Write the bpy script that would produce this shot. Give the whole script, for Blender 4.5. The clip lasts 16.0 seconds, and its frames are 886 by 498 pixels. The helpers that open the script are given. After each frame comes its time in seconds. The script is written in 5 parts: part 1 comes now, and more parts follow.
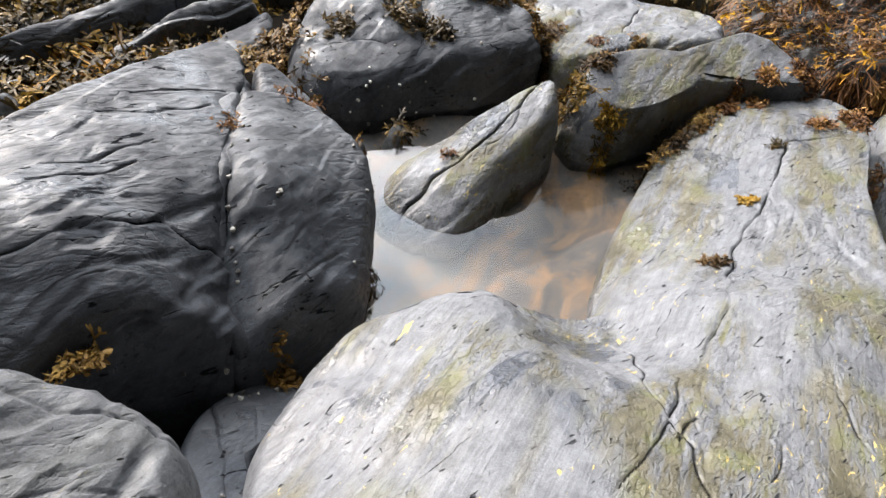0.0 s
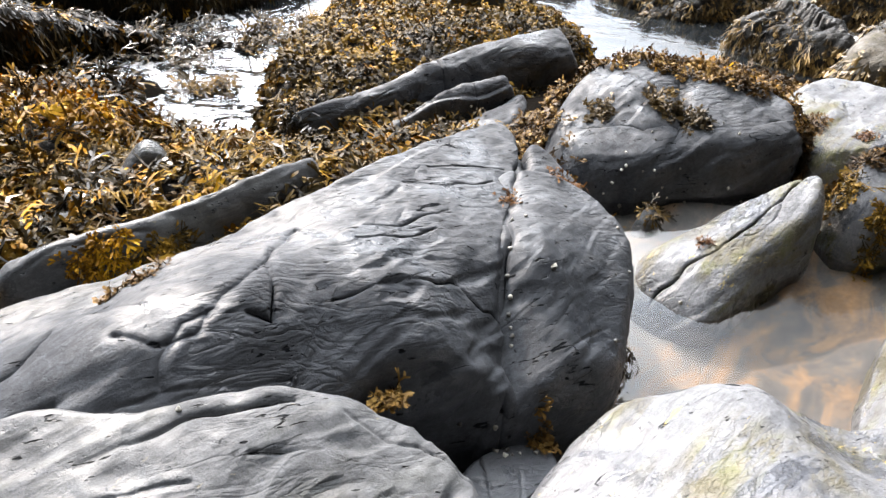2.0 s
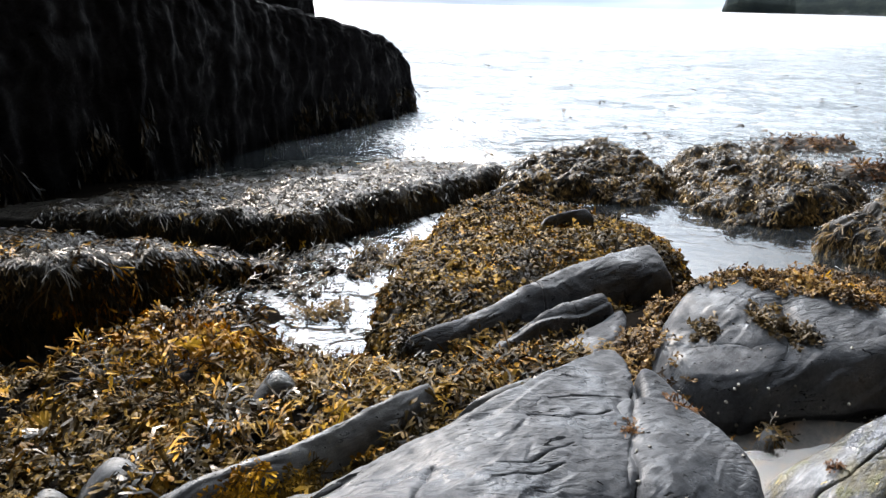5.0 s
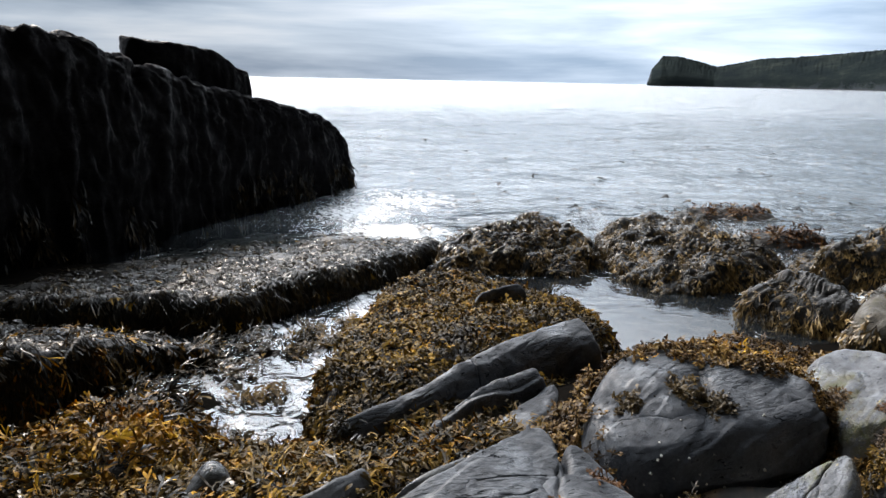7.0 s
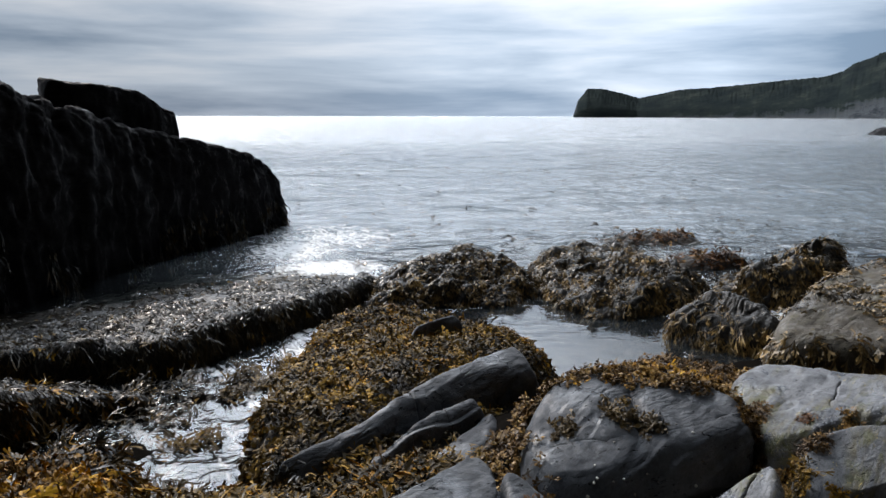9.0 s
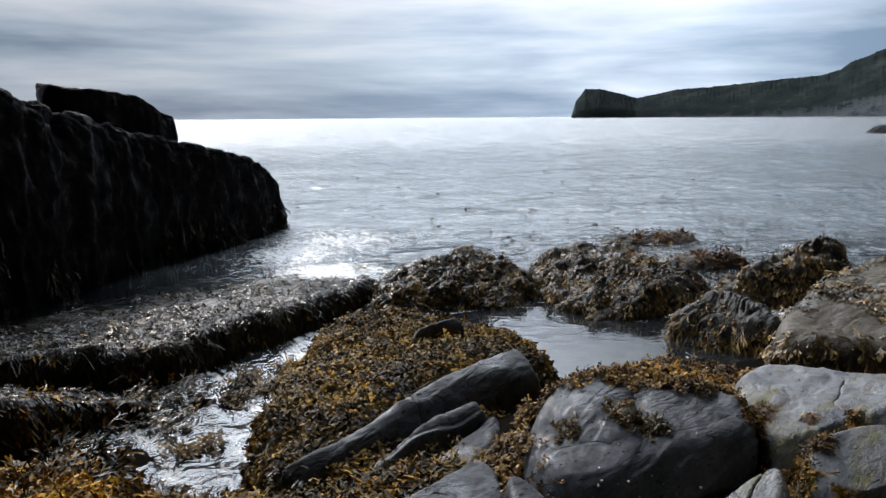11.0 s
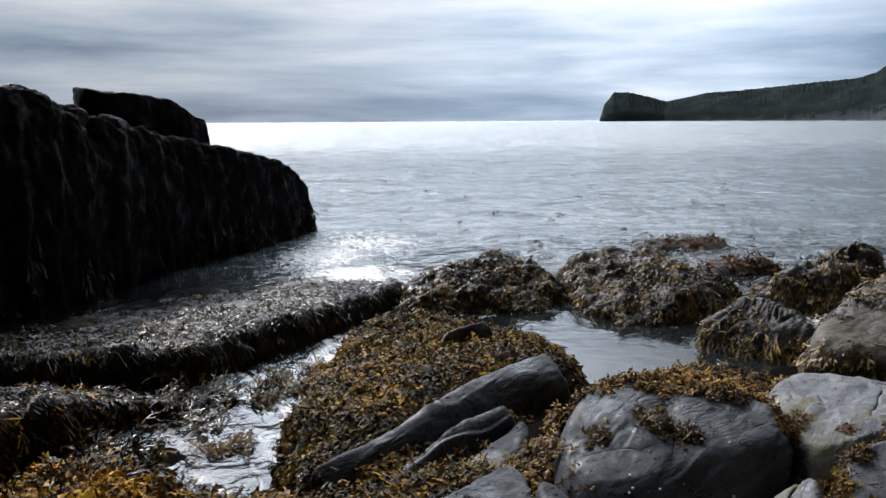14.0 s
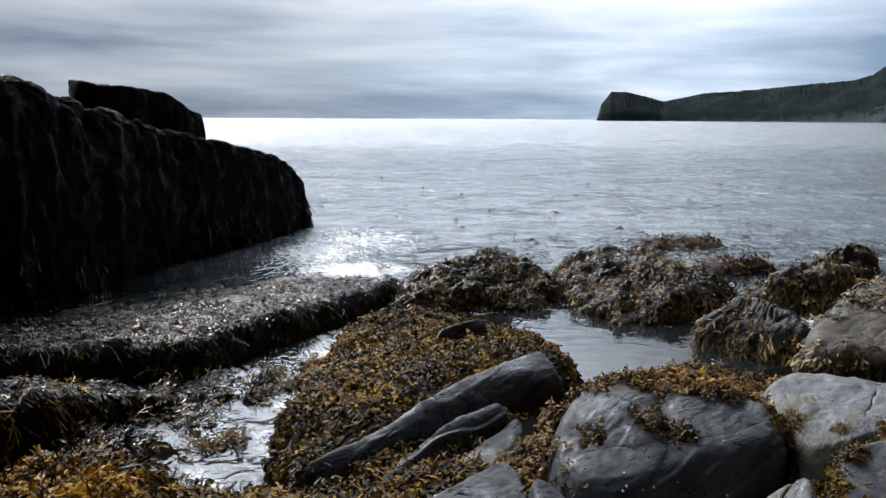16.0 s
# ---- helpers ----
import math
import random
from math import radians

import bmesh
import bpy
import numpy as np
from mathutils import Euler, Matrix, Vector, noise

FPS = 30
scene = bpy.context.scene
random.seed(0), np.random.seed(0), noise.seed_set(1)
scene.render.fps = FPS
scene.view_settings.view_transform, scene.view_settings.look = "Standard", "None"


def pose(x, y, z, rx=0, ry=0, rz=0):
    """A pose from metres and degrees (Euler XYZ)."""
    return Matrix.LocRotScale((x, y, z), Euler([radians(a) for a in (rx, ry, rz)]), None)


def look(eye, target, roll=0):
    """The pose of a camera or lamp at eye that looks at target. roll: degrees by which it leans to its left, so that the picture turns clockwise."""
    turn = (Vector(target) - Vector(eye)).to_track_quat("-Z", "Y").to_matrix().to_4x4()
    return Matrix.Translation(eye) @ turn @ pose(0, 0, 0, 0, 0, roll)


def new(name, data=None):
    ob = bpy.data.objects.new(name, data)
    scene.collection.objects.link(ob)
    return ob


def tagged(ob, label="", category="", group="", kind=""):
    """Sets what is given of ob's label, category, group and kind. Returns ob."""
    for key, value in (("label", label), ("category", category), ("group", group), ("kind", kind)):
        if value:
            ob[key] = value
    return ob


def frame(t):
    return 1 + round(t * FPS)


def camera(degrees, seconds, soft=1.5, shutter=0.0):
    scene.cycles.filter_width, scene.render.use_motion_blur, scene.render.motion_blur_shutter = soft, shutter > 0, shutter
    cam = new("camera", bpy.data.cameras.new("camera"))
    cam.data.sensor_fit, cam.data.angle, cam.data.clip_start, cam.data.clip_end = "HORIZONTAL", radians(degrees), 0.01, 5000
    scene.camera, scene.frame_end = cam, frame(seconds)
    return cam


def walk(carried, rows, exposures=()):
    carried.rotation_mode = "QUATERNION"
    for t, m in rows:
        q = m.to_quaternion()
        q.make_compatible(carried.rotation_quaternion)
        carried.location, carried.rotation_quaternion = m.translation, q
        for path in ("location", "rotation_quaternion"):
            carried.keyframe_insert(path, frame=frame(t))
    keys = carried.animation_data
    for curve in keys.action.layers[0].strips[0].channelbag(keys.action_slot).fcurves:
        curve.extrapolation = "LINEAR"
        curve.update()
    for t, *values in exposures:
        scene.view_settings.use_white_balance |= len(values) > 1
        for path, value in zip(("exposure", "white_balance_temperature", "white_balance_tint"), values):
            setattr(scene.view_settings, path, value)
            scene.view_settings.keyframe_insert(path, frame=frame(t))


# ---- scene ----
cam = camera(62.8, 16.0)
# seconds, eye, tilt from straight down, lean, turn
PATH = [
    (0.0, 0.395, 0.383, 2.544, 52.62, -9.80, -16.64),
    (0.5, 0.303, 0.381, 2.559, 53.03, -9.38, -11.92),
    (1.0, 0.216, 0.346, 2.586, 53.32, -7.75, -6.61),
    (1.5, 0.146, 0.329, 2.595, 54.22, -6.81, -2.82),
    (2.0, 0.099, 0.305, 2.617, 55.99, -5.66, -0.48),
    (2.5, 0.025, 0.281, 2.634, 57.50, -4.48, 3.48),
    (3.0, -0.062, 0.264, 2.640, 58.66, -3.53, 6.98),
    (3.5, -0.078, 0.235, 2.687, 62.43, -2.11, 7.43),
    (4.0, -0.073, 0.213, 2.736, 65.67, -1.41, 6.79),
    (4.5, -0.081, 0.194, 2.790, 68.95, -1.26, 5.83),
    (7.0, 0.006, 0.035, 2.981, 76.89, -1.13, 0.00),
    (7.5, 0.007, -0.001, 3.007, 79.02, -0.55, -1.17),
    (8.0, 0.010, -0.030, 3.011, 79.74, 0.08, -2.81),
    (8.5, 0.019, -0.031, 3.006, 80.02, 0.00, -4.39),
    (9.0, 0.038, -0.021, 2.994, 79.60, -0.04, -5.29),
    (11.5, 0.020, -0.003, 3.003, 79.86, 0.67, -5.26),
    (12.0, 0.011, -0.006, 3.004, 80.09, 0.94, -3.99),
    (12.5, -0.008, -0.007, 3.001, 79.89, 0.77, -3.55),
    (13.0, -0.003, -0.008, 3.005, 79.83, 0.92, -3.39),
    (13.5, -0.002, -0.003, 3.003, 79.93, 0.66, -3.53),
    (14.0, -0.006, -0.005, 3.005, 80.00, 0.40, -3.31),
    (14.5, -0.006, 0.014, 2.999, 79.69, 0.10, -3.13),
    (15.0, -0.004, 0.003, 2.997, 80.23, 0.28, -3.10),
    (15.5, 0.003, 0.001, 2.992, 79.94, 0.38, -3.33),
    (16.0, -0.005, 0.014, 2.990, 79.81, -0.24, -3.53),
]
EXPOSURE = [(0.0, 0.75, 7300, 16), (2.0, 1.2, 7300, 16), (3.5, 1.25, 7300, 16), (4.5, 0.9, 7200, 15), (7.0, -0.02, 6950, 14), (9.0, -0.4, 6850, 14), (16.0, -0.4, 6800, 14)]
walk(cam, [(t, pose(*p)) for t, *p in PATH], EXPOSURE)
from mathutils.bvhtree import BVHTree

# ---- light: a veiled sun ahead over the sea, and a layered overcast sky ----
SUN_TURN, SUN_HIGH = radians(-27), radians(33)
world = bpy.data.worlds.new("sky")
scene.world = world
world.use_nodes = True


def ramp_node(nt, value, stops):
    r = nt.nodes.new("ShaderNodeValToRGB")
    el = r.color_ramp.elements
    for k, (at, c) in enumerate(stops):
        e = el[k] if k < 2 else el.new(at)
        e.position, e.color = at, (*c, 1) if len(c) == 3 else c
    nt.links.new(value, r.inputs[0])
    return r.outputs[0]


def math_node(nt, op, a, b=0.0):
    m = nt.nodes.new("ShaderNodeMath")
    m.operation = op
    for v, k in ((a, 0), (b, 1)):
        if isinstance(v, (int, float)):
            m.inputs[k].default_value = v
        else:
            nt.links.new(v, m.inputs[k])
    return m.outputs[0]


def mix_node(nt, fac, a, b, blend="MIX"):
    m = nt.nodes.new("ShaderNodeMix")
    m.data_type, m.blend_type = "RGBA", blend
    for v, k in ((fac, 0), (a, "A"), (b, "B")):
        if isinstance(v, (int, float)):
            m.inputs[k].default_value = v
        elif isinstance(v, tuple):
            m.inputs[k].default_value = (*v, 1)
        else:
            nt.links.new(v, m.inputs[k])
    return m.outputs["Result"]


def build_sky(nt):
    nt.nodes.clear()
    add = nt.nodes.new
    out, bg = add("ShaderNodeOutputWorld"), add("ShaderNodeBackground")
    sky = add("ShaderNodeTexSky")
    sky.sky_type, sky.sun_disc = "NISHITA", False
    sky.sun_elevation, sky.sun_rotation = SUN_HIGH, SUN_TURN
    tc, sep = add("ShaderNodeTexCoord"), add("ShaderNodeSeparateXYZ")
    nt.links.new(tc.outputs["Generated"], sep.inputs[0])
    # long level banks of cloud, with finer shreds
    mapp = add("ShaderNodeMapping"); mapp.inputs["Scale"].default_value = (1.3, 1.3, 11.0)
    nt.links.new(tc.outputs["Generated"], mapp.inputs[0])
    n1 = add("ShaderNodeTexNoise")
    n1.inputs["Scale"].default_value, n1.inputs["Detail"].default_value, n1.inputs["Roughness"].default_value = 1.7, 7, 0.52
    n1.inputs["Distortion"].default_value = 0.25
    nt.links.new(mapp.outputs[0], n1.inputs["Vector"])
    # blue-grey at the horizon, a paler strip, a dark bank, then bright cloud
    tiers = ramp_node(nt, math_node(nt, "MULTIPLY", sep.outputs["Z"], 4.0), [(0.0, (0.1,) * 3), (0.12, (0.09,) * 3), (0.24, (0.14,) * 3), (0.36, (0.08,) * 3), (0.5, (0.18,) * 3), (0.64, (0.32,) * 3), (1.0, (0.32,) * 3)])
    band = math_node(nt, "SUBTRACT", tiers, 0.14)
    tot = add("ShaderNodeMath"); tot.operation = "ADD"
    nt.links.new(n1.outputs["Fac"], tot.inputs[0])
    nt.links.new(band, tot.inputs[1])
    ramp = add("ShaderNodeValToRGB")
    ramp.color_ramp.elements[0].position, ramp.color_ramp.elements[0].color = 0.33, (0.17, 0.262, 0.385, 1)
    ramp.color_ramp.elements[1].position, ramp.color_ramp.elements[1].color = 0.78, (0.76, 0.83, 0.9, 1)
    e = ramp.color_ramp.elements.new(0.52); e.color = (0.39, 0.5, 0.63, 1)
    nt.links.new(tot.outputs[0], ramp.inputs[0])
    dim = add("ShaderNodeVectorMath"); dim.operation = "SCALE"; dim.inputs["Scale"].default_value = 0.1
    nt.links.new(sky.outputs[0], dim.inputs[0])
    mix = add("ShaderNodeMix"); mix.data_type = "RGBA"; mix.inputs["Factor"].default_value = 0.96
    nt.links.new(dim.outputs[0], mix.inputs["A"])
    nt.links.new(ramp.outputs[0], mix.inputs["B"])
    # the veil of cloud glows round the hidden sun and is duller away from it
    dot = add("ShaderNodeVectorMath"); dot.operation = "DOT_PRODUCT"
    dot.inputs[1].default_value = (math.sin(SUN_TURN) * math.cos(SUN_HIGH), math.cos(SUN_TURN) * math.cos(SUN_HIGH), math.sin(SUN_HIGH))
    nt.links.new(tc.outputs["Generated"], dot.inputs[0])
    veil = ramp_node(nt, math_node(nt, "ADD", math_node(nt, "MULTIPLY", dot.outputs["Value"], 0.5), 0.5),
                     [(0.0, (0.012,) * 3), (0.5, (0.02,) * 3), (0.72, (0.06,) * 3), (0.82, (0.5,) * 3), (0.9, (3.4,) * 3), (1.0, (6.5,) * 3)])
    side = add("ShaderNodeVectorMath"); side.operation = "DOT_PRODUCT"
    side.inputs[1].default_value = (math.sin(SUN_TURN), math.cos(SUN_TURN), 0)
    nt.links.new(tc.outputs["Generated"], side.inputs[0])
    rim = ramp_node(nt, math_node(nt, "ADD", math_node(nt, "MULTIPLY", side.outputs["Value"], 0.5), 0.5),
                    [(0.0, (0.012,) * 3), (0.5, (0.1,) * 3), (0.8, (1.2,) * 3), (0.92, (1.02,) * 3), (1.0, (0.6,) * 3)])
    tall = add("ShaderNodeMapRange"); tall.interpolation_type = "SMOOTHSTEP"
    tall.inputs["From Min"].default_value, tall.inputs["From Max"].default_value = 0.17, 0.36
    nt.links.new(sep.outputs["Z"], tall.inputs["Value"])
    veil = mix_node(nt, tall.outputs[0], rim, veil)
    lit = add("ShaderNodeVectorMath"); lit.operation = "MULTIPLY"
    nt.links.new(mix.outputs["Result"], lit.inputs[0])
    nt.links.new(veil, lit.inputs[1])
    nt.links.new(lit.outputs[0], bg.inputs["Color"])
    bg.inputs["Strength"].default_value = 1.85
    nt.links.new(bg.outputs[0], out.inputs[0])


build_sky(world.node_tree)
sun = new("sun", bpy.data.lights.new("sun", "SUN"))
sun.data.energy, sun.data.angle, sun.data.color = 2.9, radians(1.0), (1.0, 0.92, 0.82)
toward = Vector((math.sin(SUN_TURN) * math.cos(SUN_HIGH), math.cos(SUN_TURN) * math.cos(SUN_HIGH), math.sin(SUN_HIGH)))
sun.matrix_world = look(toward * 60, (0, 0, 0))

# ---- numbers for rough surfaces ----
STRIKE = radians(46)  # the way the beds of slate run
ALONG, ACROSS = np.array((math.cos(STRIKE), math.sin(STRIKE))), np.array((-math.sin(STRIKE), math.cos(STRIKE)))


def grad_noise(p, seed=0):
    """Smooth noise in -1..1 at an array of points (n, 3)."""
    p = np.asarray(p, float)
    i = np.floor(p).astype(np.int64)
    f = p - i
    u = f * f * f * (f * (f * 6 - 15) + 10)
    total = np.zeros(len(p))
    for dx in (0, 1):
        for dy in (0, 1):
            for dz in (0, 1):
                h = (i[:, 0] + dx) * 374761393 + (i[:, 1] + dy) * 668265263 + (i[:, 2] + dz) * 2147483647 + seed * 1013904223
                h = (h ^ (h >> 13)) * 1274126177
                h = (h ^ (h >> 16)) & 0xFFFFFF
                a, b = (h & 0xFFF) / 4096.0 * 2 * np.pi, (h >> 12) / 4096.0 * 2 - 1
                s = np.sqrt(1 - b * b)
                g = np.cos(a) * s * (f[:, 0] - dx) + np.sin(a) * s * (f[:, 1] - dy) + b * (f[:, 2] - dz)
                w = (u[:, 0] if dx else 1 - u[:, 0]) * (u[:, 1] if dy else 1 - u[:, 1]) * (u[:, 2] if dz else 1 - u[:, 2])
                total += w * g
    return total * 1.5


def fbm(p, octaves=4, seed=0):
    p, amp, out = np.asarray(p, float), 1.0, 0
    for k in range(octaves):
        out = out + amp * grad_noise(p * 2.0 ** k, seed + k)
        amp *= 0.5
    return out


def rounded(points, n):
    """A closed smooth curve of n points through a few corners."""
    p = np.array(points, float)
    m, out = len(p), []
    for k in np.linspace(0, m, n, endpoint=False):
        i, t = int(k), k - int(k)
        a, b, c, d = p[(i - 1) % m], p[i % m], p[(i + 1) % m], p[(i + 2) % m]
        out.append(0.5 * (2 * b + (c - a) * t + (2 * a - 5 * b + 4 * c - d) * t * t + (3 * b - a - 3 * c + d) * t ** 3))
    return np.array(out)


def sheet_through(spots, stiff=0.0):
    """A smooth height over the plan that runs through a few (x, y, z)."""
    s = np.array(spots, float)
    n = len(s)
    d = np.linalg.norm(s[:, None, :2] - s[None, :, :2], axis=2)
    a = np.zeros((n + 3, n + 3))
    a[:n, :n] = -np.sqrt(d * d + 0.02) - stiff * np.eye(n)
    a[:n, n], a[:n, n + 1:], a[n, :n], a[n + 1:, :n] = 1, s[:, :2], 1, s[:, :2].T
    w = np.linalg.lstsq(a, np.concatenate([s[:, 2], np.zeros(3)]), rcond=1e-9)[0]

    def height(x, y):
        out = np.full(np.shape(x), w[n])
        out = out + w[n + 1] * x + w[n + 2] * y
        for k in range(n):
            out = out - w[k] * np.sqrt((x - s[k, 0]) ** 2 + (y - s[k, 1]) ** 2 + 0.02)
        return np.clip(out, s[:, 2].min() - 0.12, s[:, 2].max() + 0.06)
    return height


def to_line(x, y, line):
    """How far points of the plan lie from a bent line."""
    p, best = np.stack([x, y], -1), np.full(np.shape(x), 1e9)
    for a, b in zip(line[:-1], line[1:]):
        a, b = np.array(a, float), np.array(b, float)
        t = np.clip(((p - a) @ (b - a)) / ((b - a) @ (b - a)), 0, 1)
        best = np.minimum(best, np.linalg.norm(p - a - t[:, None] * (b - a), axis=1))
    return best


def inside(x, y, outline):
    p = np.array(outline, float)
    q = np.roll(p, -1, 0)
    hit = np.zeros(np.shape(x), bool)
    for (x0, y0), (x1, y1) in zip(p, q):
        if y0 != y1:
            hit ^= ((y0 > y) != (y1 > y)) & (x < (x1 - x0) * (y - y0) / (y1 - y0) + x0)
    return hit


def mesh_of(name, verts, faces, material, smooth=True):
    me = bpy.data.meshes.new(name)
    me.from_pydata(np.asarray(verts).tolist(), [], np.asarray(faces).tolist() if not isinstance(faces, list) else faces)
    if smooth:
        me.polygons.foreach_set("use_smooth", np.ones(len(me.polygons), bool))
    me.materials.append(material)
    me.update()
    return me


def normals_of(me):
    n = np.empty(len(me.vertices) * 3)
    me.vertices.foreach_get("normal", n)
    return n.reshape(-1, 3)


def part(name, bm, material, parent, label=""):
    me = bpy.data.meshes.new(name)
    bm.to_mesh(me)
    bm.free()
    me.materials.append(material)
    ob = new(name, me)
    ob.parent = parent
    return tagged(ob, label)


# ---- materials ----
def shader(name):
    m = bpy.data.materials.new(name)
    m.use_nodes = True
    nt = m.node_tree
    return m, nt, nt.nodes["Principled BSDF"]


def noise_node(nt, vector, scale, detail=4, rough=0.55, distort=0.0):
    n = nt.nodes.new("ShaderNodeTexNoise")
    n.inputs["Scale"].default_value, n.inputs["Detail"].default_value = scale, detail
    n.inputs["Roughness"].default_value, n.inputs["Distortion"].default_value = rough, distort
    nt.links.new(vector, n.inputs["Vector"])
    return n.outputs["Fac"]


def place_node(nt, scale=(1, 1, 1), turn=0.0, dip=0.0):
    g, mp = nt.nodes.new("ShaderNodeNewGeometry"), nt.nodes.new("ShaderNodeMapping")
    mp.vector_type = "TEXTURE"
    mp.inputs["Rotation"].default_value = (dip, 0, turn)
    mp.inputs["Scale"].default_value = tuple(1 / s for s in scale)
    nt.links.new(g.outputs["Position"], mp.inputs[0])
    return mp.outputs[0]


def bump_node(nt, value, strength, distance, normal=None):
    b = nt.nodes.new("ShaderNodeBump")
    b.inputs["Strength"].default_value, b.inputs["Distance"].default_value = strength, distance
    nt.links.new(value, b.inputs["Height"])
    if normal:
        nt.links.new(normal, b.inputs["Normal"])
    return b.outputs[0]


def slate(name, dark, light, algae=0.0, gloss=0.38, streak=0.35, relief=1.0, scores=0.5, deeper=0.0, sheen=0.5, wet=0.0):
    """Sea-worn slate: bedding streaks, scored cleavage lines, pits, algae and flecks, damp sheen."""
    m, nt, bs = shader(name)
    flat = place_node(nt)
    beds = place_node(nt, (0.8, 7.0, 5.0), STRIKE)
    fine = place_node(nt, (3.0, 40.0, 30.0), STRIKE)
    big = noise_node(nt, flat, 1.5, 6, 0.62, 0.4)
    bed = noise_node(nt, beds, 2.0, 7, 0.65, 0.8)
    thin = noise_node(nt, fine, 2.0, 5, 0.65, 0.4)
    grain = noise_node(nt, flat, 190, 3, 0.7)
    mid = noise_node(nt, flat, 24, 6, 0.7, 0.5)
    col = ramp_node(nt, big, [(0.32, dark), (0.7, light)])
    col = mix_node(nt, streak, col, ramp_node(nt, bed, [(0.36, tuple(c * 0.7 for c in dark)), (0.66, tuple(min(1, c * 1.15) for c in light))]))
    col = mix_node(nt, 0.4, col, ramp_node(nt, mid, [(0.36, tuple(c * 0.55 for c in dark)), (0.66, tuple(min(1, c * 1.3) for c in light))]))
    col = mix_node(nt, 0.26, col, ramp_node(nt, thin, [(0.38, tuple(c * 0.4 for c in dark)), (0.64, tuple(min(1, c * 1.3) for c in light))]))
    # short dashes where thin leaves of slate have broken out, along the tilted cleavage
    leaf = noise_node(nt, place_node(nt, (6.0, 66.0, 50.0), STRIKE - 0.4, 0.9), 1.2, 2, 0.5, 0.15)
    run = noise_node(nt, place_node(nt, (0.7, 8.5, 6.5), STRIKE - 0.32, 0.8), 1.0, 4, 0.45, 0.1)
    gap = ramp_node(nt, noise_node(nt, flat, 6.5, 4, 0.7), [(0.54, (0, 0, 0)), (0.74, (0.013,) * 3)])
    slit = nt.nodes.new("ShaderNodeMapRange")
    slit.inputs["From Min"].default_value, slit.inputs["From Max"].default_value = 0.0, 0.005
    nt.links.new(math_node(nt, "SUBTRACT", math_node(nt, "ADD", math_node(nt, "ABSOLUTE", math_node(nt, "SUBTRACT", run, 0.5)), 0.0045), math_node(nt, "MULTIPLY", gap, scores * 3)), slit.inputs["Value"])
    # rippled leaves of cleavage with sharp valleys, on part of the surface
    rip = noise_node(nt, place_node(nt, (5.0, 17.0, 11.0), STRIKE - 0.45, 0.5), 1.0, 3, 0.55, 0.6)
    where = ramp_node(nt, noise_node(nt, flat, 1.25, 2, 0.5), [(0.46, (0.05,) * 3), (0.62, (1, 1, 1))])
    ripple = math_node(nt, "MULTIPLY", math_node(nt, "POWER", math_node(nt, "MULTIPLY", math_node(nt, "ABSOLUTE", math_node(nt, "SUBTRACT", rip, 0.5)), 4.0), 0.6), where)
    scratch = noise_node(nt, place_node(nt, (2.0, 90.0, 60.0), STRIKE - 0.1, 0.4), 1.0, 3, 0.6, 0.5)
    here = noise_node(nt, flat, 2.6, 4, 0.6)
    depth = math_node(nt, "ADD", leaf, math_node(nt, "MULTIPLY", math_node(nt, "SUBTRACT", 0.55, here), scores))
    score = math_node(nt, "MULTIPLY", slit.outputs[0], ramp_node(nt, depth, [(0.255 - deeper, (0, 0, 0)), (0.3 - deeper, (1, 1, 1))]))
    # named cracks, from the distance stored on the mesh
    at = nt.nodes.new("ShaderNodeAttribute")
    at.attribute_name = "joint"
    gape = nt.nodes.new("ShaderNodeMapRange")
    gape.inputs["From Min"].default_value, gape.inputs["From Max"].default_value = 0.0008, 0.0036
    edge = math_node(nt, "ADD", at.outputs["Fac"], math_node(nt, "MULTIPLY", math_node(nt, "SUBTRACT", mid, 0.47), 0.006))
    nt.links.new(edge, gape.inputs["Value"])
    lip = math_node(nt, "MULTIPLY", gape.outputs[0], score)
    if algae:
        spot = noise_node(nt, place_node(nt, (1.0, 8.0, 5.0), STRIKE), 1.4, 6, 0.66, 0.5)
        mask = ramp_node(nt, math_node(nt, "ADD", math_node(nt, "MULTIPLY", spot, 0.75), math_node(nt, "MULTIPLY", thin, 0.28)), [(0.47, (0, 0, 0)), (0.56, (1, 1, 1))])
        tint = ramp_node(nt, noise_node(nt, flat, 6, 4, 0.6), [(0.35, (0.06, 0.053, 0.03)), (0.5, (0.12, 0.107, 0.068)), (0.62, (0.105, 0.107, 0.045)), (0.72, (0.17, 0.155, 0.11))])
        zone = ramp_node(nt, noise_node(nt, place_node(nt, (0.7, 1.8, 1.2), STRIKE), 1.3, 3, 0.55), [(0.42, (0, 0, 0)), (0.52, (1, 1, 1))])
        col = mix_node(nt, math_node(nt, "MULTIPLY", math_node(nt, "MULTIPLY", mask, zone), algae), col, tint)
        fleck = noise_node(nt, place_node(nt, (10, 34, 26), STRIKE), 1.0, 4, 0.65, 0.8)
        area = noise_node(nt, flat, 1.9, 3, 0.5)
        fl = ramp_node(nt, math_node(nt, "ADD", fleck, math_node(nt, "MULTIPLY", area, 0.25)), [(0.8, (0, 0, 0)), (0.82, (1, 1, 1))])
        col = mix_node(nt, math_node(nt, "MULTIPLY", fl, min(1, algae * 1.1)), col, (0.44, 0.34, 0.12))
    col = mix_node(nt, 0.4, col, ramp_node(nt, grain, [(0.35, (0.08, 0.08, 0.085)), (0.7, (0.6, 0.6, 0.62))]), "OVERLAY")
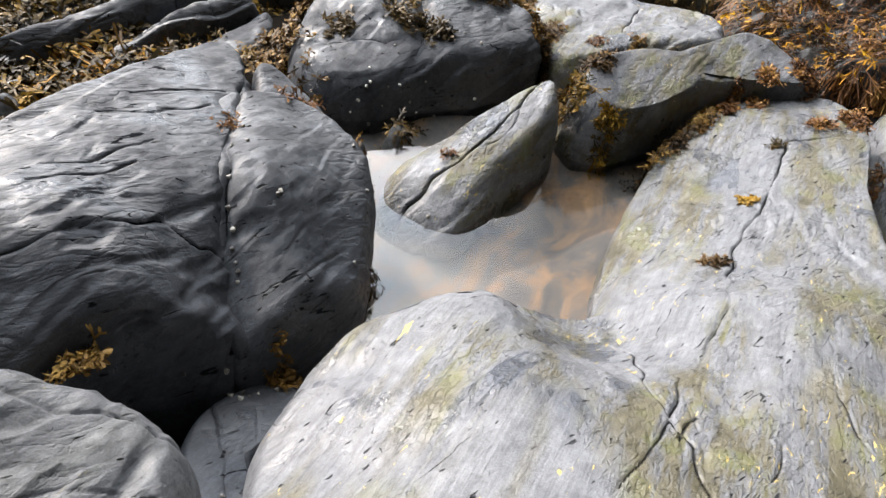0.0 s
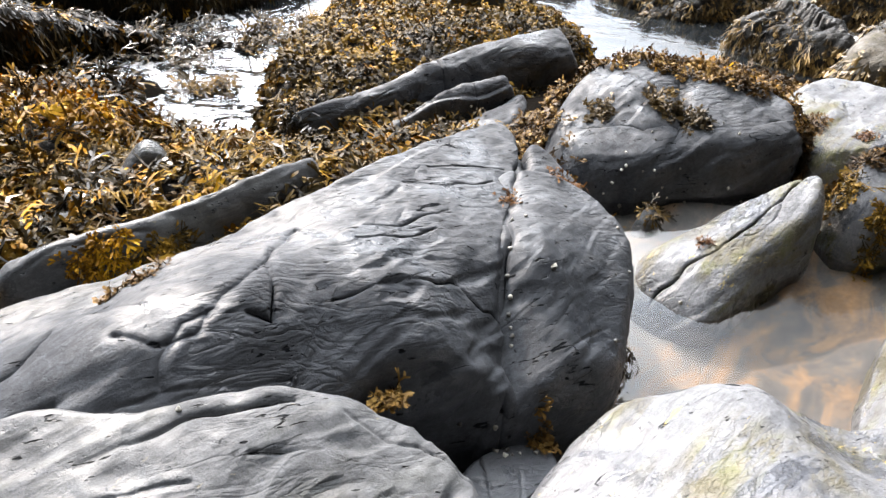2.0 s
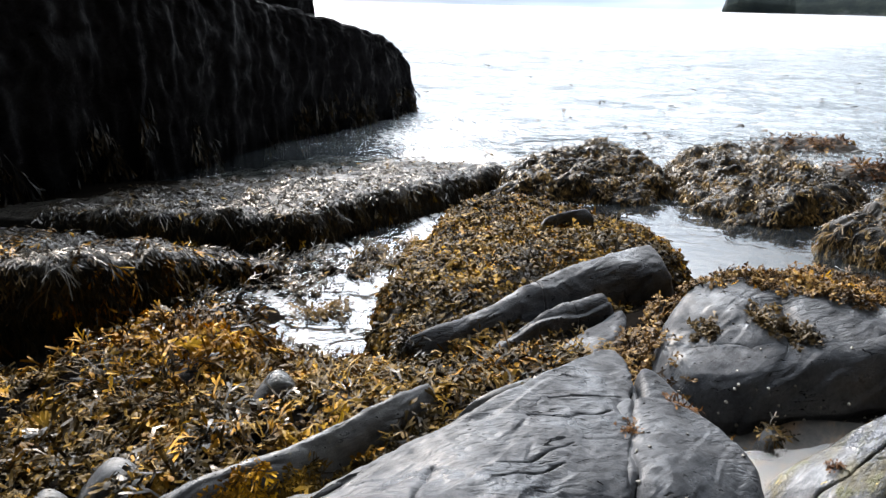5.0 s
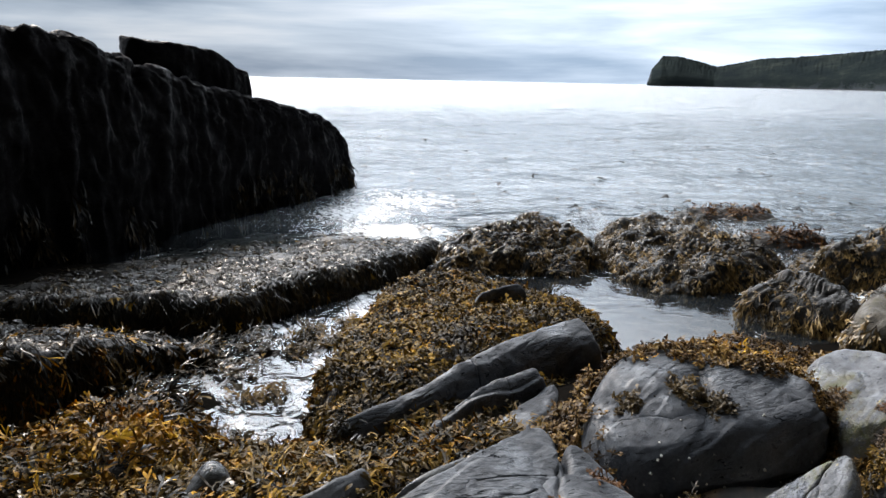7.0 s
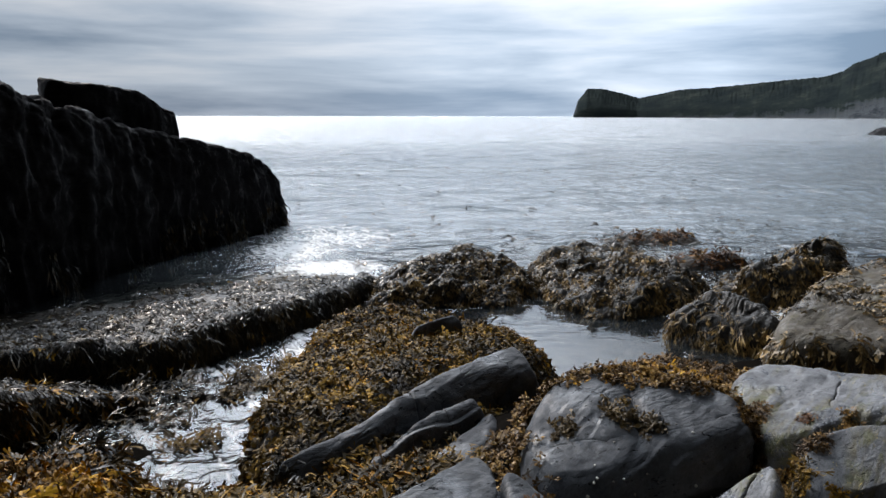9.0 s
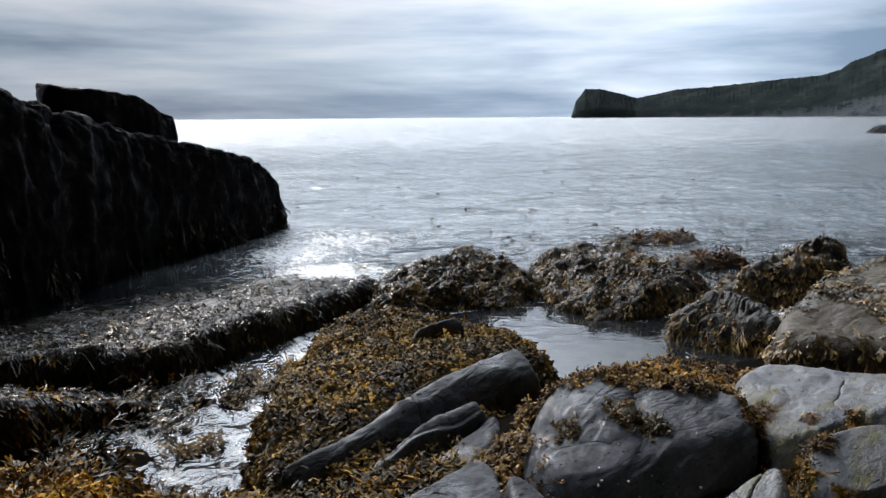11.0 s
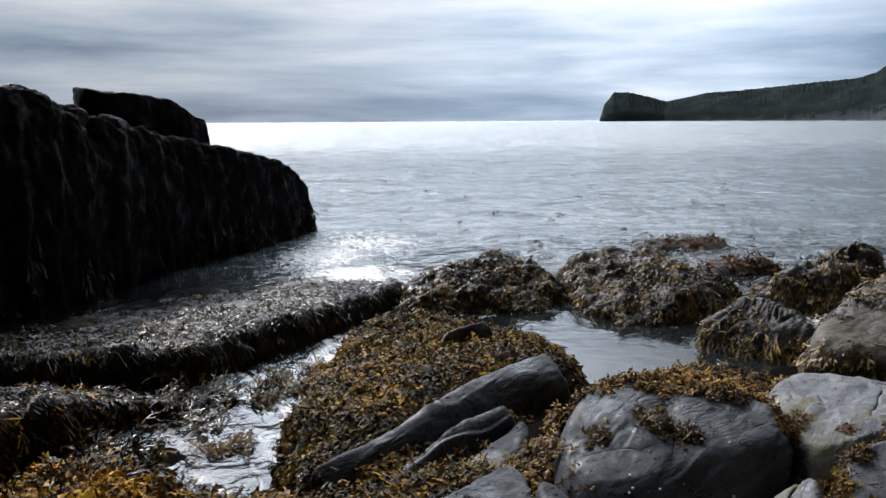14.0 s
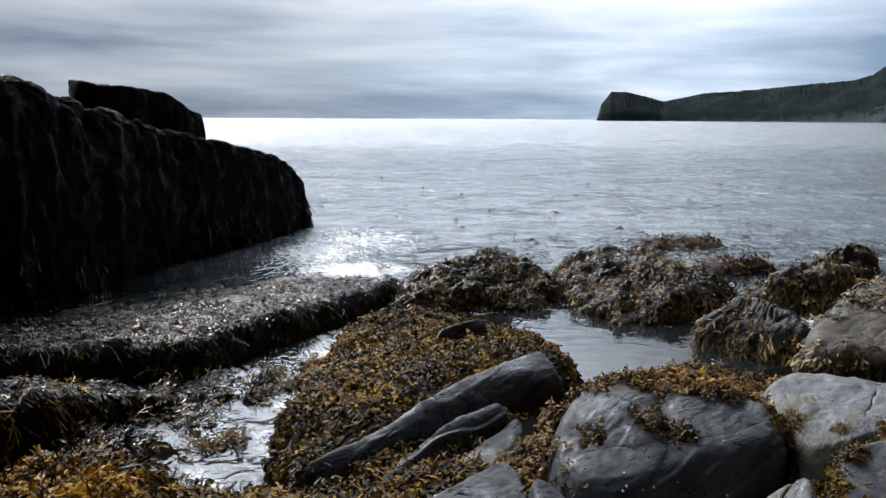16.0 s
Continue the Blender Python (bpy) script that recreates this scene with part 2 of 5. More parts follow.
    damp = ramp_node(nt, noise_node(nt, flat, 3.2, 5, 0.65), [(0.38, (gloss * 0.45,) * 3), (0.6, (gloss * 1.5,) * 3)])
    if wet:  # hollows that still hold water
        pan = ramp_node(nt, noise_node(nt, place_node(nt, (1.0, 1.6, 1.2), STRIKE), 1.9, 4, 0.55, 0.6), [(0.6, (0, 0, 0)), (0.64, (wet,) * 3)])
        col = mix_node(nt, pan, col, mix_node(nt, 1.0, col, (0.42, 0.45, 0.52), "MULTIPLY"))
        damp = mix_node(nt, pan, damp, (0.16,) * 3)
    # shade in open cracks and pits is painted as darker slate, without sheen
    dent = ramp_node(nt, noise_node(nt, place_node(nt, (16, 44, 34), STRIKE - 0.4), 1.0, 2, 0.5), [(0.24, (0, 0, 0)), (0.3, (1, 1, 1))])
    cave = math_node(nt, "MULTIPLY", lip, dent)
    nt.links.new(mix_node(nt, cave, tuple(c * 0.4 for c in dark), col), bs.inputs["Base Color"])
    nt.links.new(math_node(nt, "ADD", math_node(nt, "MULTIPLY", damp, cave), math_node(nt, "SUBTRACT", 1.0, cave)), bs.inputs["Roughness"])
    nt.links.new(math_node(nt, "MULTIPLY", cave, sheen), bs.inputs["Specular IOR Level"])
    n = bump_node(nt, mid, 0.3 * relief, 0.009)
    n = bump_node(nt, thin, 0.35 * relief, 0.005, n)
    n = bump_node(nt, bed, 0.2 * relief, 0.02, n)
    n = bump_node(nt, grain, 0.5, 0.002, n)
    pits = noise_node(nt, flat, 30, 3, 0.6)
    n = bump_node(nt, ramp_node(nt, pits, [(0.3, (0, 0, 0)), (0.37, (1, 1, 1))]), 0.35, 0.006, n)
    if algae > 0.5:  # pitted and flaking where the algae grows
        flake = ramp_node(nt, noise_node(nt, place_node(nt, (22, 48, 36), STRIKE), 1.0, 4, 0.65, 0.6), [(0.4, (0, 0, 0)), (0.52, (1, 1, 1))])
        n = bump_node(nt, math_node(nt, "MULTIPLY", flake, zone), 0.7, 0.006, n)
    n = bump_node(nt, ripple, 0.42 * relief, 0.016, n)
    n = bump_node(nt, scratch, 0.1 * relief, 0.005, n)
    n = bump_node(nt, cave, 1.0, 0.016, n)
    nt.links.new(n, bs.inputs["Normal"])
    return m


def weed(name, tones, gloss=0.4, patch_scale=2.2, wet=0.3):
    """Leathery wrack: each frond its own tone, with drifts of ripe yellow ends."""
    m, nt, bs = shader(name)
    g = nt.nodes.new("ShaderNodeNewGeometry")
    drift = noise_node(nt, place_node(nt), patch_scale, 3, 0.6)
    mixv = math_node(nt, "ADD", math_node(nt, "MULTIPLY", g.outputs["Random Per Island"], 0.45), math_node(nt, "MULTIPLY", math_node(nt, "SUBTRACT", drift, 0.31), 1.6))
    n = len(tones)
    col = ramp_node(nt, mixv, [(0.12 + 0.8 * k / (n - 1), c) for k, c in enumerate(tones)])
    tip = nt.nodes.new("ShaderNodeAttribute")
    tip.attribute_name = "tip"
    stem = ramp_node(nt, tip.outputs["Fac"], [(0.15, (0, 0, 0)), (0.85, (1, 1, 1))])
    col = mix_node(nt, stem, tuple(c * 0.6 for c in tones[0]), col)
    mott = noise_node(nt, place_node(nt), 120, 2)
    col = mix_node(nt, 0.35, col, ramp_node(nt, mott, [(0.35, (0.02, 0.015, 0.005)), (0.7, (0.6, 0.5, 0.3))]), "OVERLAY")
    nt.links.new(col, bs.inputs["Base Color"])
    bs.inputs["Roughness"].default_value = gloss
    bs.inputs["Specular IOR Level"].default_value = wet
    nt.links.new(bump_node(nt, mott, 0.4, 0.002), bs.inputs["Normal"])
    return m


def clear_water(name, tint, ripple, scale, rough=0.02):
    """Still water: see-through below, mirror-like by its Fresnel gloss."""
    m, nt, bs = shader(name)
    nt.nodes.remove(bs)
    tr, gl, mx, fr = (nt.nodes.new("ShaderNode" + k) for k in ("BsdfTransparent", "BsdfGlossy", "MixShader", "Fresnel"))
    tr.inputs["Color"].default_value = (*tint, 1)
    gl.inputs["Roughness"].default_value = rough
    fr.inputs["IOR"].default_value = 1.6
    flat = place_node(nt)
    n = bump_node(nt, noise_node(nt, flat, scale, 3, 0.5, 0.4), ripple, 0.01)
    nt.links.new(n, gl.inputs["Normal"])
    nt.links.new(n, fr.inputs["Normal"])
    nt.links.new(fr.outputs[0], mx.inputs[0])
    nt.links.new(tr.outputs[0], mx.inputs[1])
    nt.links.new(gl.outputs[0], mx.inputs[2])
    nt.links.new(mx.outputs[0], nt.nodes["Material Output"].inputs[0])
    return m


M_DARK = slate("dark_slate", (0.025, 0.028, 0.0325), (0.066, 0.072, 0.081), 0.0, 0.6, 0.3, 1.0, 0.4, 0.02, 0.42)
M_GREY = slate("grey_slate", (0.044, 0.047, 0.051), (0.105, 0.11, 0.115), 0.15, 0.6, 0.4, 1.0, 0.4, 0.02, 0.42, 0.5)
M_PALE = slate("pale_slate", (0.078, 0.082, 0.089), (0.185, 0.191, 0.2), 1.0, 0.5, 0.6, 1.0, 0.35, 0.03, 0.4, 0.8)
# backlit shade of the cliff is put into this near-black base colour
M_CLIFF_SHADED = slate("shaded_cliff_rock", (0.005, 0.005, 0.006), (0.016, 0.0155, 0.017), 0.0, 0.75, 0.5, sheen=0.05)
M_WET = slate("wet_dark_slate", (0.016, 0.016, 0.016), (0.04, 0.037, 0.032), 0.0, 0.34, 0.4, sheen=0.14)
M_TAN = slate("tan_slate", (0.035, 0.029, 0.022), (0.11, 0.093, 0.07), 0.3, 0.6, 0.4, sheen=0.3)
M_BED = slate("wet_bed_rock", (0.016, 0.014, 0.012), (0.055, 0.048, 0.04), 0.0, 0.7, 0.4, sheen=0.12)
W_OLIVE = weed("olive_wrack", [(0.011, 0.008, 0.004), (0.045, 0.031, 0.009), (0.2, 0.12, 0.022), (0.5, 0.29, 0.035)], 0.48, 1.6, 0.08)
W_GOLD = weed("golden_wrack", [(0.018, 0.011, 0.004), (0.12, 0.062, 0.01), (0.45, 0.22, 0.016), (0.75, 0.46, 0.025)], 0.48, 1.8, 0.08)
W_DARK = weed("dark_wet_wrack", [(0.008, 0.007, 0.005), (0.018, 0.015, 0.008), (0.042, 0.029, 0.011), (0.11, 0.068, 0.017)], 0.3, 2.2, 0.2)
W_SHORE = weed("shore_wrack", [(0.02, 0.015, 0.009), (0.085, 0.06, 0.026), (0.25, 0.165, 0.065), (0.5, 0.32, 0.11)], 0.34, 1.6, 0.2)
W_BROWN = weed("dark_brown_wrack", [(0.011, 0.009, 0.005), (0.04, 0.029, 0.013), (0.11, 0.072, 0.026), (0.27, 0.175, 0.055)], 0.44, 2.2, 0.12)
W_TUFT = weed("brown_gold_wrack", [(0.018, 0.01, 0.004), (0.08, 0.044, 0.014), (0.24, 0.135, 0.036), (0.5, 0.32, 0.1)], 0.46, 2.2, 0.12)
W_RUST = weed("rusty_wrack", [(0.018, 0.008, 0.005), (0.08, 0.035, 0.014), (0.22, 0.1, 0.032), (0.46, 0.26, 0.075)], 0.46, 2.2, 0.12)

# ---- ground: one sheet from the shelf down under the sea, plus an unseen bank behind ----
GROUND_SPOTS = [
    (0, 2, .4), (1, 3, .36), (1.6, 2.6, .42), (2.4, 3.2, .46), (3.5, 3, .45), (3, 5, .6), (2, 5.6, .55), (1, 5, .46), (0, 4.5, .46), (-1, 4.2, .46),
    (-1.5, 3.4, .44), (-2.3, 3.7, .2), (-2.3, 2.4, .32), (-3.6, 2.5, .28), (-3.1, 4.4, .22), (-2, 5, .1), (-1.35, 5.6, -.12), (-1.1, 7, -.2)]
GROUND_SPOTS += [
    (-1, 9, -.25), (-2.3, 6.4, .0), (-3.2, 5.7, -.15), (-4.3, 5.1, -.3), (-3, 7.9, -.12), (-1.8, 7.6, -.02), (2.3, 9.2, -.2), (2.4, 8, -.05), (3, 6.8, .5),
    (4.2, 7.6, .05), (4.6, 5.6, .45), (6.2, 5, .6), (7, 7.4, .2), (0, 12, -.5), (5, 13, -.4), (-3, 15, -.4), (-6, 10, .2), (0, 21, -2)]
ground_low = sheet_through(GROUND_SPOTS)


def ground_height(x, y):
    r = np.hypot(x, y - 5)
    near = np.clip((14 - r) / 6, 0, 1)
    near = near * near * (3 - 2 * near)
    # unseen bank added behind the camera to keep sky light off the rocks
    far = np.where(y > 4, -3.0, np.clip(0.4 + 0.75 * (0 - y), 0.3, 9.0))
    far = np.where((y <= 4) & (np.abs(x) > 9), np.maximum(far, 0.5), far)
    far = np.where(r > 60, np.where(y > -20, -3.0, 12.0), far)
    p = np.stack([x * ALONG[0] + y * ALONG[1], (x * ACROSS[0] + y * ACROSS[1]) * 2.5, np.zeros_like(x)], -1)
    beds = np.clip((-0.9 - x) / 0.8, 0, 1) * np.clip((5.4 - y) / 0.6, 0, 1) * near
    heap = np.clip(fbm(np.stack([x, y, 0 * x], -1) * 1.5, 2, 6) + 0.1, 0, 1)
    return ground_low(x, y) * near + far * (1 - near) + 0.05 * fbm(p * 1.1, 4, 3) + 0.22 * beds * heap


def polar_sheet(cx, cy, radii, turns):
    a = np.linspace(0, 2 * np.pi, turns, endpoint=False) if isinstance(turns, int) else turns
    turns = len(a)
    x = np.concatenate([[cx], (cx + np.outer(radii, np.cos(a))).ravel()])
    y = np.concatenate([[cy], (cy + np.outer(radii, np.sin(a))).ravel()])
    faces = [(0, 1 + k, 1 + (k + 1) % turns) for k in range(turns)]
    for r in range(len(radii) - 1):
        o, p = 1 + r * turns, 1 + (r + 1) * turns
        faces += [(o + k, p + k, p + (k + 1) % turns, o + (k + 1) % turns) for k in range(turns)]
    return x, y, faces


gx, gy, gf = polar_sheet(0, 5, np.concatenate([np.linspace(0.06, 9, 110), 9 * 1.16 ** np.arange(1, 43)]), 260)
ground = new("ground", mesh_of("ground", np.stack([gx, gy, ground_height(gx, gy)], -1), gf, M_BED))
tagged(ground, "wet dark slate shore sloping under the sea, with an added unseen bank behind", "ground", kind="structure")

# ---- rocks ----
SURFACES = [ground]


def finer(v, faces, cracks, reach=0.04):
    """The same skin with smaller faces along the cracks, so that they cut cleanly."""
    bm = bmesh.new()
    off = np.min([to_line(v[:, 0], v[:, 1], line) for line, _, _ in cracks], 0)
    made = [bm.verts.new(p) for p in v.tolist()]
    for f in faces:
        bm.faces.new([made[k] for k in f])
    bm.verts.index_update()
    cut = [e for e in bm.edges if off[e.verts[0].index] < reach and off[e.verts[1].index] < reach and e.calc_length() > 0.007]
    bmesh.ops.subdivide_edges(bm, edges=cut, cuts=3, use_grid_fill=True)
    bm.verts.index_update()
    out = np.array([w.co for w in bm.verts]), [tuple(w.index for w in f.verts) for f in bm.faces]
    bm.free()
    return out


def rock(name, outline, spots, base, edge=0.15, power=2.3, rings=60, turns=180, lump=0.02, beds=0.008, cracks=(), material=M_GREY,
         label="", category="rock", group="", columns=0.0, pocks=0.0, steps=0.0, seed=1, host=None, even=False):
    """A worn boulder: its footprint, a few heights of its top, how its edge rounds off, bedding and cracks."""
    rim = rounded(outline, turns)
    if np.sum(rim[:, 0] * np.roll(rim[:, 1], -1) - rim[:, 1] * np.roll(rim[:, 0], -1)) < 0:
        rim = rim[::-1]
    top = sheet_through(spots)
    mid = rim.mean(0)
    arm = rim - mid
    reach = np.linalg.norm(arm, axis=1)
    e = np.minimum(edge / reach, 0.92)
    inner = int(rings * 0.68)
    u = [np.full(turns, k / inner) * (1 - e) for k in range(1, inner + 1)]
    f = [np.ones(turns)] * inner
    for k in range(1, rings - inner + 1):
        a = k / (rings - inner) * np.pi / 2
        u.append(1 - e + e * np.sin(a) ** (2 / power))
        f.append(np.full(turns, np.cos(a) ** (2 / power) if k < rings - inner else 0.0))
    u.append(np.full(turns, 1.0 + 0.01)), f.append(np.full(turns, -0.5))
    u, f = np.array(u), np.array(f)
    x = np.concatenate([[mid[0]], (mid[0] + u * arm[:, 0]).ravel()])
    y = np.concatenate([[mid[1]], (mid[1] + u * arm[:, 1]).ravel()])
    f = np.concatenate([[1.0], f.ravel()])
    if even:  # the edge rounds off by the true distance to the rim, for long narrow rocks
        near = np.full(len(x), 1e9)
        for px, py in rim:
            near = np.minimum(near, (x - px) ** 2 + (y - py) ** 2)
        k = 1 - np.minimum(np.sqrt(near) / edge, 1)
        f = np.where(f <= 0, f, np.maximum(1 - k ** power, 0) ** (1 / power))
    z = base + (np.maximum(top(x, y), base + 0.02) - base) * f
    n = len(u)
    faces = [(0, 1 + k, 1 + (k + 1) % turns) for k in range(turns)]
    for r in range(n - 1):
        o, p = 1 + r * turns, 1 + (r + 1) * turns
        faces += [(o + k, p + k, p + (k + 1) % turns, o + (k + 1) % turns) for k in range(turns)]
    here = np.array((mid[0], mid[1], base))
    v = np.stack([x, y, z], -1)
    if cracks:
        v, faces = finer(v, faces, cracks)
        x, y = v[:, 0], v[:, 1]
    me = mesh_of(name, v - here, faces, material)
    nrm = normals_of(me)
    bent = v + 0.12 * np.stack([fbm(v * 1.3, 2, seed + k) for k in (20, 30, 40)], -1)
    dip = bent[:, :2] @ ACROSS * 0.8 + bent[:, 2] * 0.6
    lain = np.stack([bent[:, :2] @ ALONG * 0.7, dip * 4.0, bent[:, 2] * 0.8], -1)
    ridge = np.abs(fbm(lain * 1.6, 3, seed + 5)) * 2.2
    notch = np.exp(-(np.abs(grad_noise(lain * (2.2, 2.6, 2.2), seed + 7)) / 0.05) ** 2) * np.clip(fbm(v * 1.5, 2, seed + 8) * 3, 0, 1)
    d = lump * fbm(v * 2.1, 4, seed) + 0.5 * beds * ridge * np.clip(0.5 + 2 * fbm(v * 0.9, 2, seed + 12), 0.1, 1) + 0.3 * beds * fbm(lain * 5, 2, seed + 9) - beds * notch * np.clip(0.5 + 2.5 * grad_noise(v * 4, seed + 14), 0, 1)
    if pocks:  # small scooped hollows and chips along the beds
        lie = np.stack([bent[:, :2] @ ALONG * 4.5, dip * 13, bent[:, 2] * 5], -1)
        some = np.clip(0.4 + 1.8 * grad_noise(v * 1.7, seed + 16), 0, 1)
        d = d - pocks * np.clip(grad_noise(lie, seed + 17) - 0.12, 0, 0.4) * 2.5 * some
        d = d + pocks * 0.35 * fbm(v * 8, 3, seed + 18)
    if steps:  # thin broken leaves of slate: slow rise, sharp drop
        saw = (dip * 6.5 + 0.9 * fbm(v * 1.1, 2, seed + 70)) % 1.0
        torn = np.clip(0.35 + 1.9 * grad_noise(np.stack([bent[:, :2] @ ALONG * 1.2, dip * 3, bent[:, 2]], -1), seed + 71), 0, 1)
        d = d + steps * np.where(saw < 0.86, saw / 0.86, (1 - saw) / 0.14) * torn
    if columns:  # upright joints of a sheer face
        q = np.stack([v[:, 0], v[:, 1], 0.12 * v[:, 2]], -1)
        d = d - columns * np.abs(fbm(q * 0.9, 4, seed + 60)) * 1.6 * (1 - nrm[:, 2] ** 2)
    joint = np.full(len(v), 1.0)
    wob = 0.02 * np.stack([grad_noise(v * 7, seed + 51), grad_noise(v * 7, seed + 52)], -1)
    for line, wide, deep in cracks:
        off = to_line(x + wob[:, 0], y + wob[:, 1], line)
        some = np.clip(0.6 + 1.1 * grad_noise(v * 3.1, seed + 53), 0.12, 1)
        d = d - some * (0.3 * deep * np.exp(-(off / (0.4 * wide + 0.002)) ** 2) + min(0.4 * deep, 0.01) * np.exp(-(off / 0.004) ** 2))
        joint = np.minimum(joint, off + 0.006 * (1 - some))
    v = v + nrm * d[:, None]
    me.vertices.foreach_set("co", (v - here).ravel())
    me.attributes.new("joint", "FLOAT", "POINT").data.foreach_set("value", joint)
    me.update()
    ob = new(name, me)
    ob.location = here
    SURFACES.append(ob)
    if host:  # an outcrop of a larger rock
        ob.parent = host
        ob.matrix_parent_inverse = Matrix.Translation(-host.location)
        return tagged(ob, label)
    return tagged(ob, label, category, group)

# the near rocks round the pool
SPLIT = [(.67, 3.62), (.64, 3.4), (.61, 3.21), (.54, 2.79), (.51, 2.55), (.5, 2.38), (.51, 2.22), (.51, 2.0)]  # the joint that parts the large boulder
rock("boulder", [(.58, 2.07), (.32, 1.98), (.06, 1.87), (-.14, 1.62), (-.3, 1.2), (-.6, .6), (-1.7, .5), (-1.4, 1.45), (-.82, 2.08), (-.52, 2.58), (-.12, 3.0), (.3, 3.52), (.6, 3.86), (.7, 3.6), (.66, 3.2), (.59, 2.86), (.54, 2.5), (.54, 2.25)],
     [(.63, 3.6, 1.08), (.52, 2.9, 1.1), (.47, 2.5, 1.07), (.46, 2.2, .92), (.29, 2.14, 1.1), (.1, 2.15, 1.22), (.0, 1.98, 1.14), (-.27, 1.92, 1.31), (-.47, 1.75, 1.32), (-.6, 1.68, 1.34), (-.78, 2.0, 1.19), (-.84, 1.66, 1.26), (-.2, 1.72, 1.13), (-.4, 1.55, 1.17), (-.69, 2.05, 1.22), (.05, 2.7, 1.2), (-.45, 2.45, 1.17), (-.95, 1.6, 1.2), (-.5, 1.3, 1.08), (-.8, 1.1, 1.08), (-1.4, 1.1, 1.06)],
     0.5, 0.12, 2.8, 160, 520, 0.008, 0.006,
     [([(-.47, 1.62), (-.48, 1.68), (-.46, 1.78), (-.38, 1.85), (-.31, 2.05), (-.27, 2.46)], .03, .06), ([(-.59, 1.69), (-.5, 1.7), (-.42, 1.76), (-.4, 1.83)], .025, .05), ([(-.3, 2.1), (-.25, 1.98), (-.24, 1.88), (-.3, 1.87)], .018, .03),
      ([(-.09, 2.06), (.06, 2.15), (.2, 2.24), (.33, 2.34), (.42, 2.32), (.49, 2.36)], .01, .012), ([(-.07, 2.45), (.08, 2.52), (.18, 2.65), (.28, 2.75)], .018, .024), ([(-.04, 2.36), (.12, 2.47), (.25, 2.59)], .012, .018), ([(.1, 2.9), (.3, 2.97), (.5, 3.1)], .015, .018), ([(.2, 3.1), (.4, 3.2), (.55, 3.25)], .012, .015),
      ([(-.52, 1.57), (-.42, 1.64), (-.28, 1.71), (-.15, 1.79)], .012, .016), ([(-1.12, 1.47), (-.93, 1.55), (-.84, 1.64), (-.79, 1.76)], .025, .04), ([(-1.0, 1.3), (-.85, 1.45), (-.7, 1.52)], .02, .03), (SPLIT, .03, .07)],
     M_DARK, "large smooth dark grey slate boulder scored by bedding", group="shore boulders", pocks=0.02, steps=0.012, seed=2)
rock("boulder", [(.4, 2.02), (.6, 2.06), (.8, 2.18), (1.0, 2.34), (1.13, 2.72), (1.14, 3.05), (1.0, 3.3), (.8, 3.38), (.52, 3.3), (.36, 2.9), (.34, 2.4)],
     [(.7, 3.05, 1.1), (.85, 3.15, 1.04), (.62, 2.6, 1.11), (.66, 2.25, .9), (1.0, 2.8, .97), (.9, 2.45, .87), (.47, 2.25, .86), (.45, 2.6, 1.05), (.48, 3.0, 1.08)],
     0.45, 0.11, 3.0, 110, 300, 0.012, 0.006, [([(.62, 2.75), (.68, 2.8)], .015, .015), (SPLIT, .03, .07)], M_DARK,
     "smooth dark slate boulder split off along a crack", group="shore boulders", pocks=0.013, steps=0.005, seed=3)
rock("boulder", [(.66, 3.3), (.68, 3.7), (.78, 3.8), (1.0, 3.62), (1.06, 3.4), (.86, 3.3)],
     [(.75, 3.7, 1.02), (.95, 3.5, .93), (.75, 3.4, .98)], 0.5, 0.1, 2.4, 50, 120, 0.015, 0.01, (), M_DARK,
     "small dark slate knob beside the large boulder", group="shore boulders", seed=4)
rock("boulder", [(-0.95, 1.39), (-0.54, 1.56), (-0.15, 1.7), (0.15, 1.68), (0.34, 1.57), (0.41, 1.36), (0.39, 0.94), (0.1, 0.53), (-0.54, 0.48), (-1.08, 0.85)],
     [(-0.15, 1.56, 1.3), (0.05, 1.5, 1.26), (0.17, 1.56, 1.2), (0.31, 1.39, 1.18), (0.32, 1.12, 1.16), (-0.17, 1.12, 1.26), (-0.63, 1.21, 1.29), (-0.08, 0.66, 1.24)],
     0.6, 0.12, 2.6, 130, 400, 0.01, 0.007, [([(-.54, 1.33), (-.42, 1.43), (-.32, 1.5), (-.12, 1.57)], .025, .04), ([(.0, 1.56), (.06, 1.54), (.11, 1.51), (.19, 1.53), (.28, 1.5), (.35, 1.48)], .012, .018), ([(-.2, 1.4), (.03, 1.43), (.07, 1.45)], .01, .012), ([(-.7, 1.1), (-.5, 1.25), (-.3, 1.32)], .015, .02), ([(-.1, 1.25), (.12, 1.32), (.3, 1.3)], .008, .01)],
     M_GREY, "low rounded grey slate boulder with a wet groove", group="shore boulders", pocks=0.015, steps=0.01, seed=5)
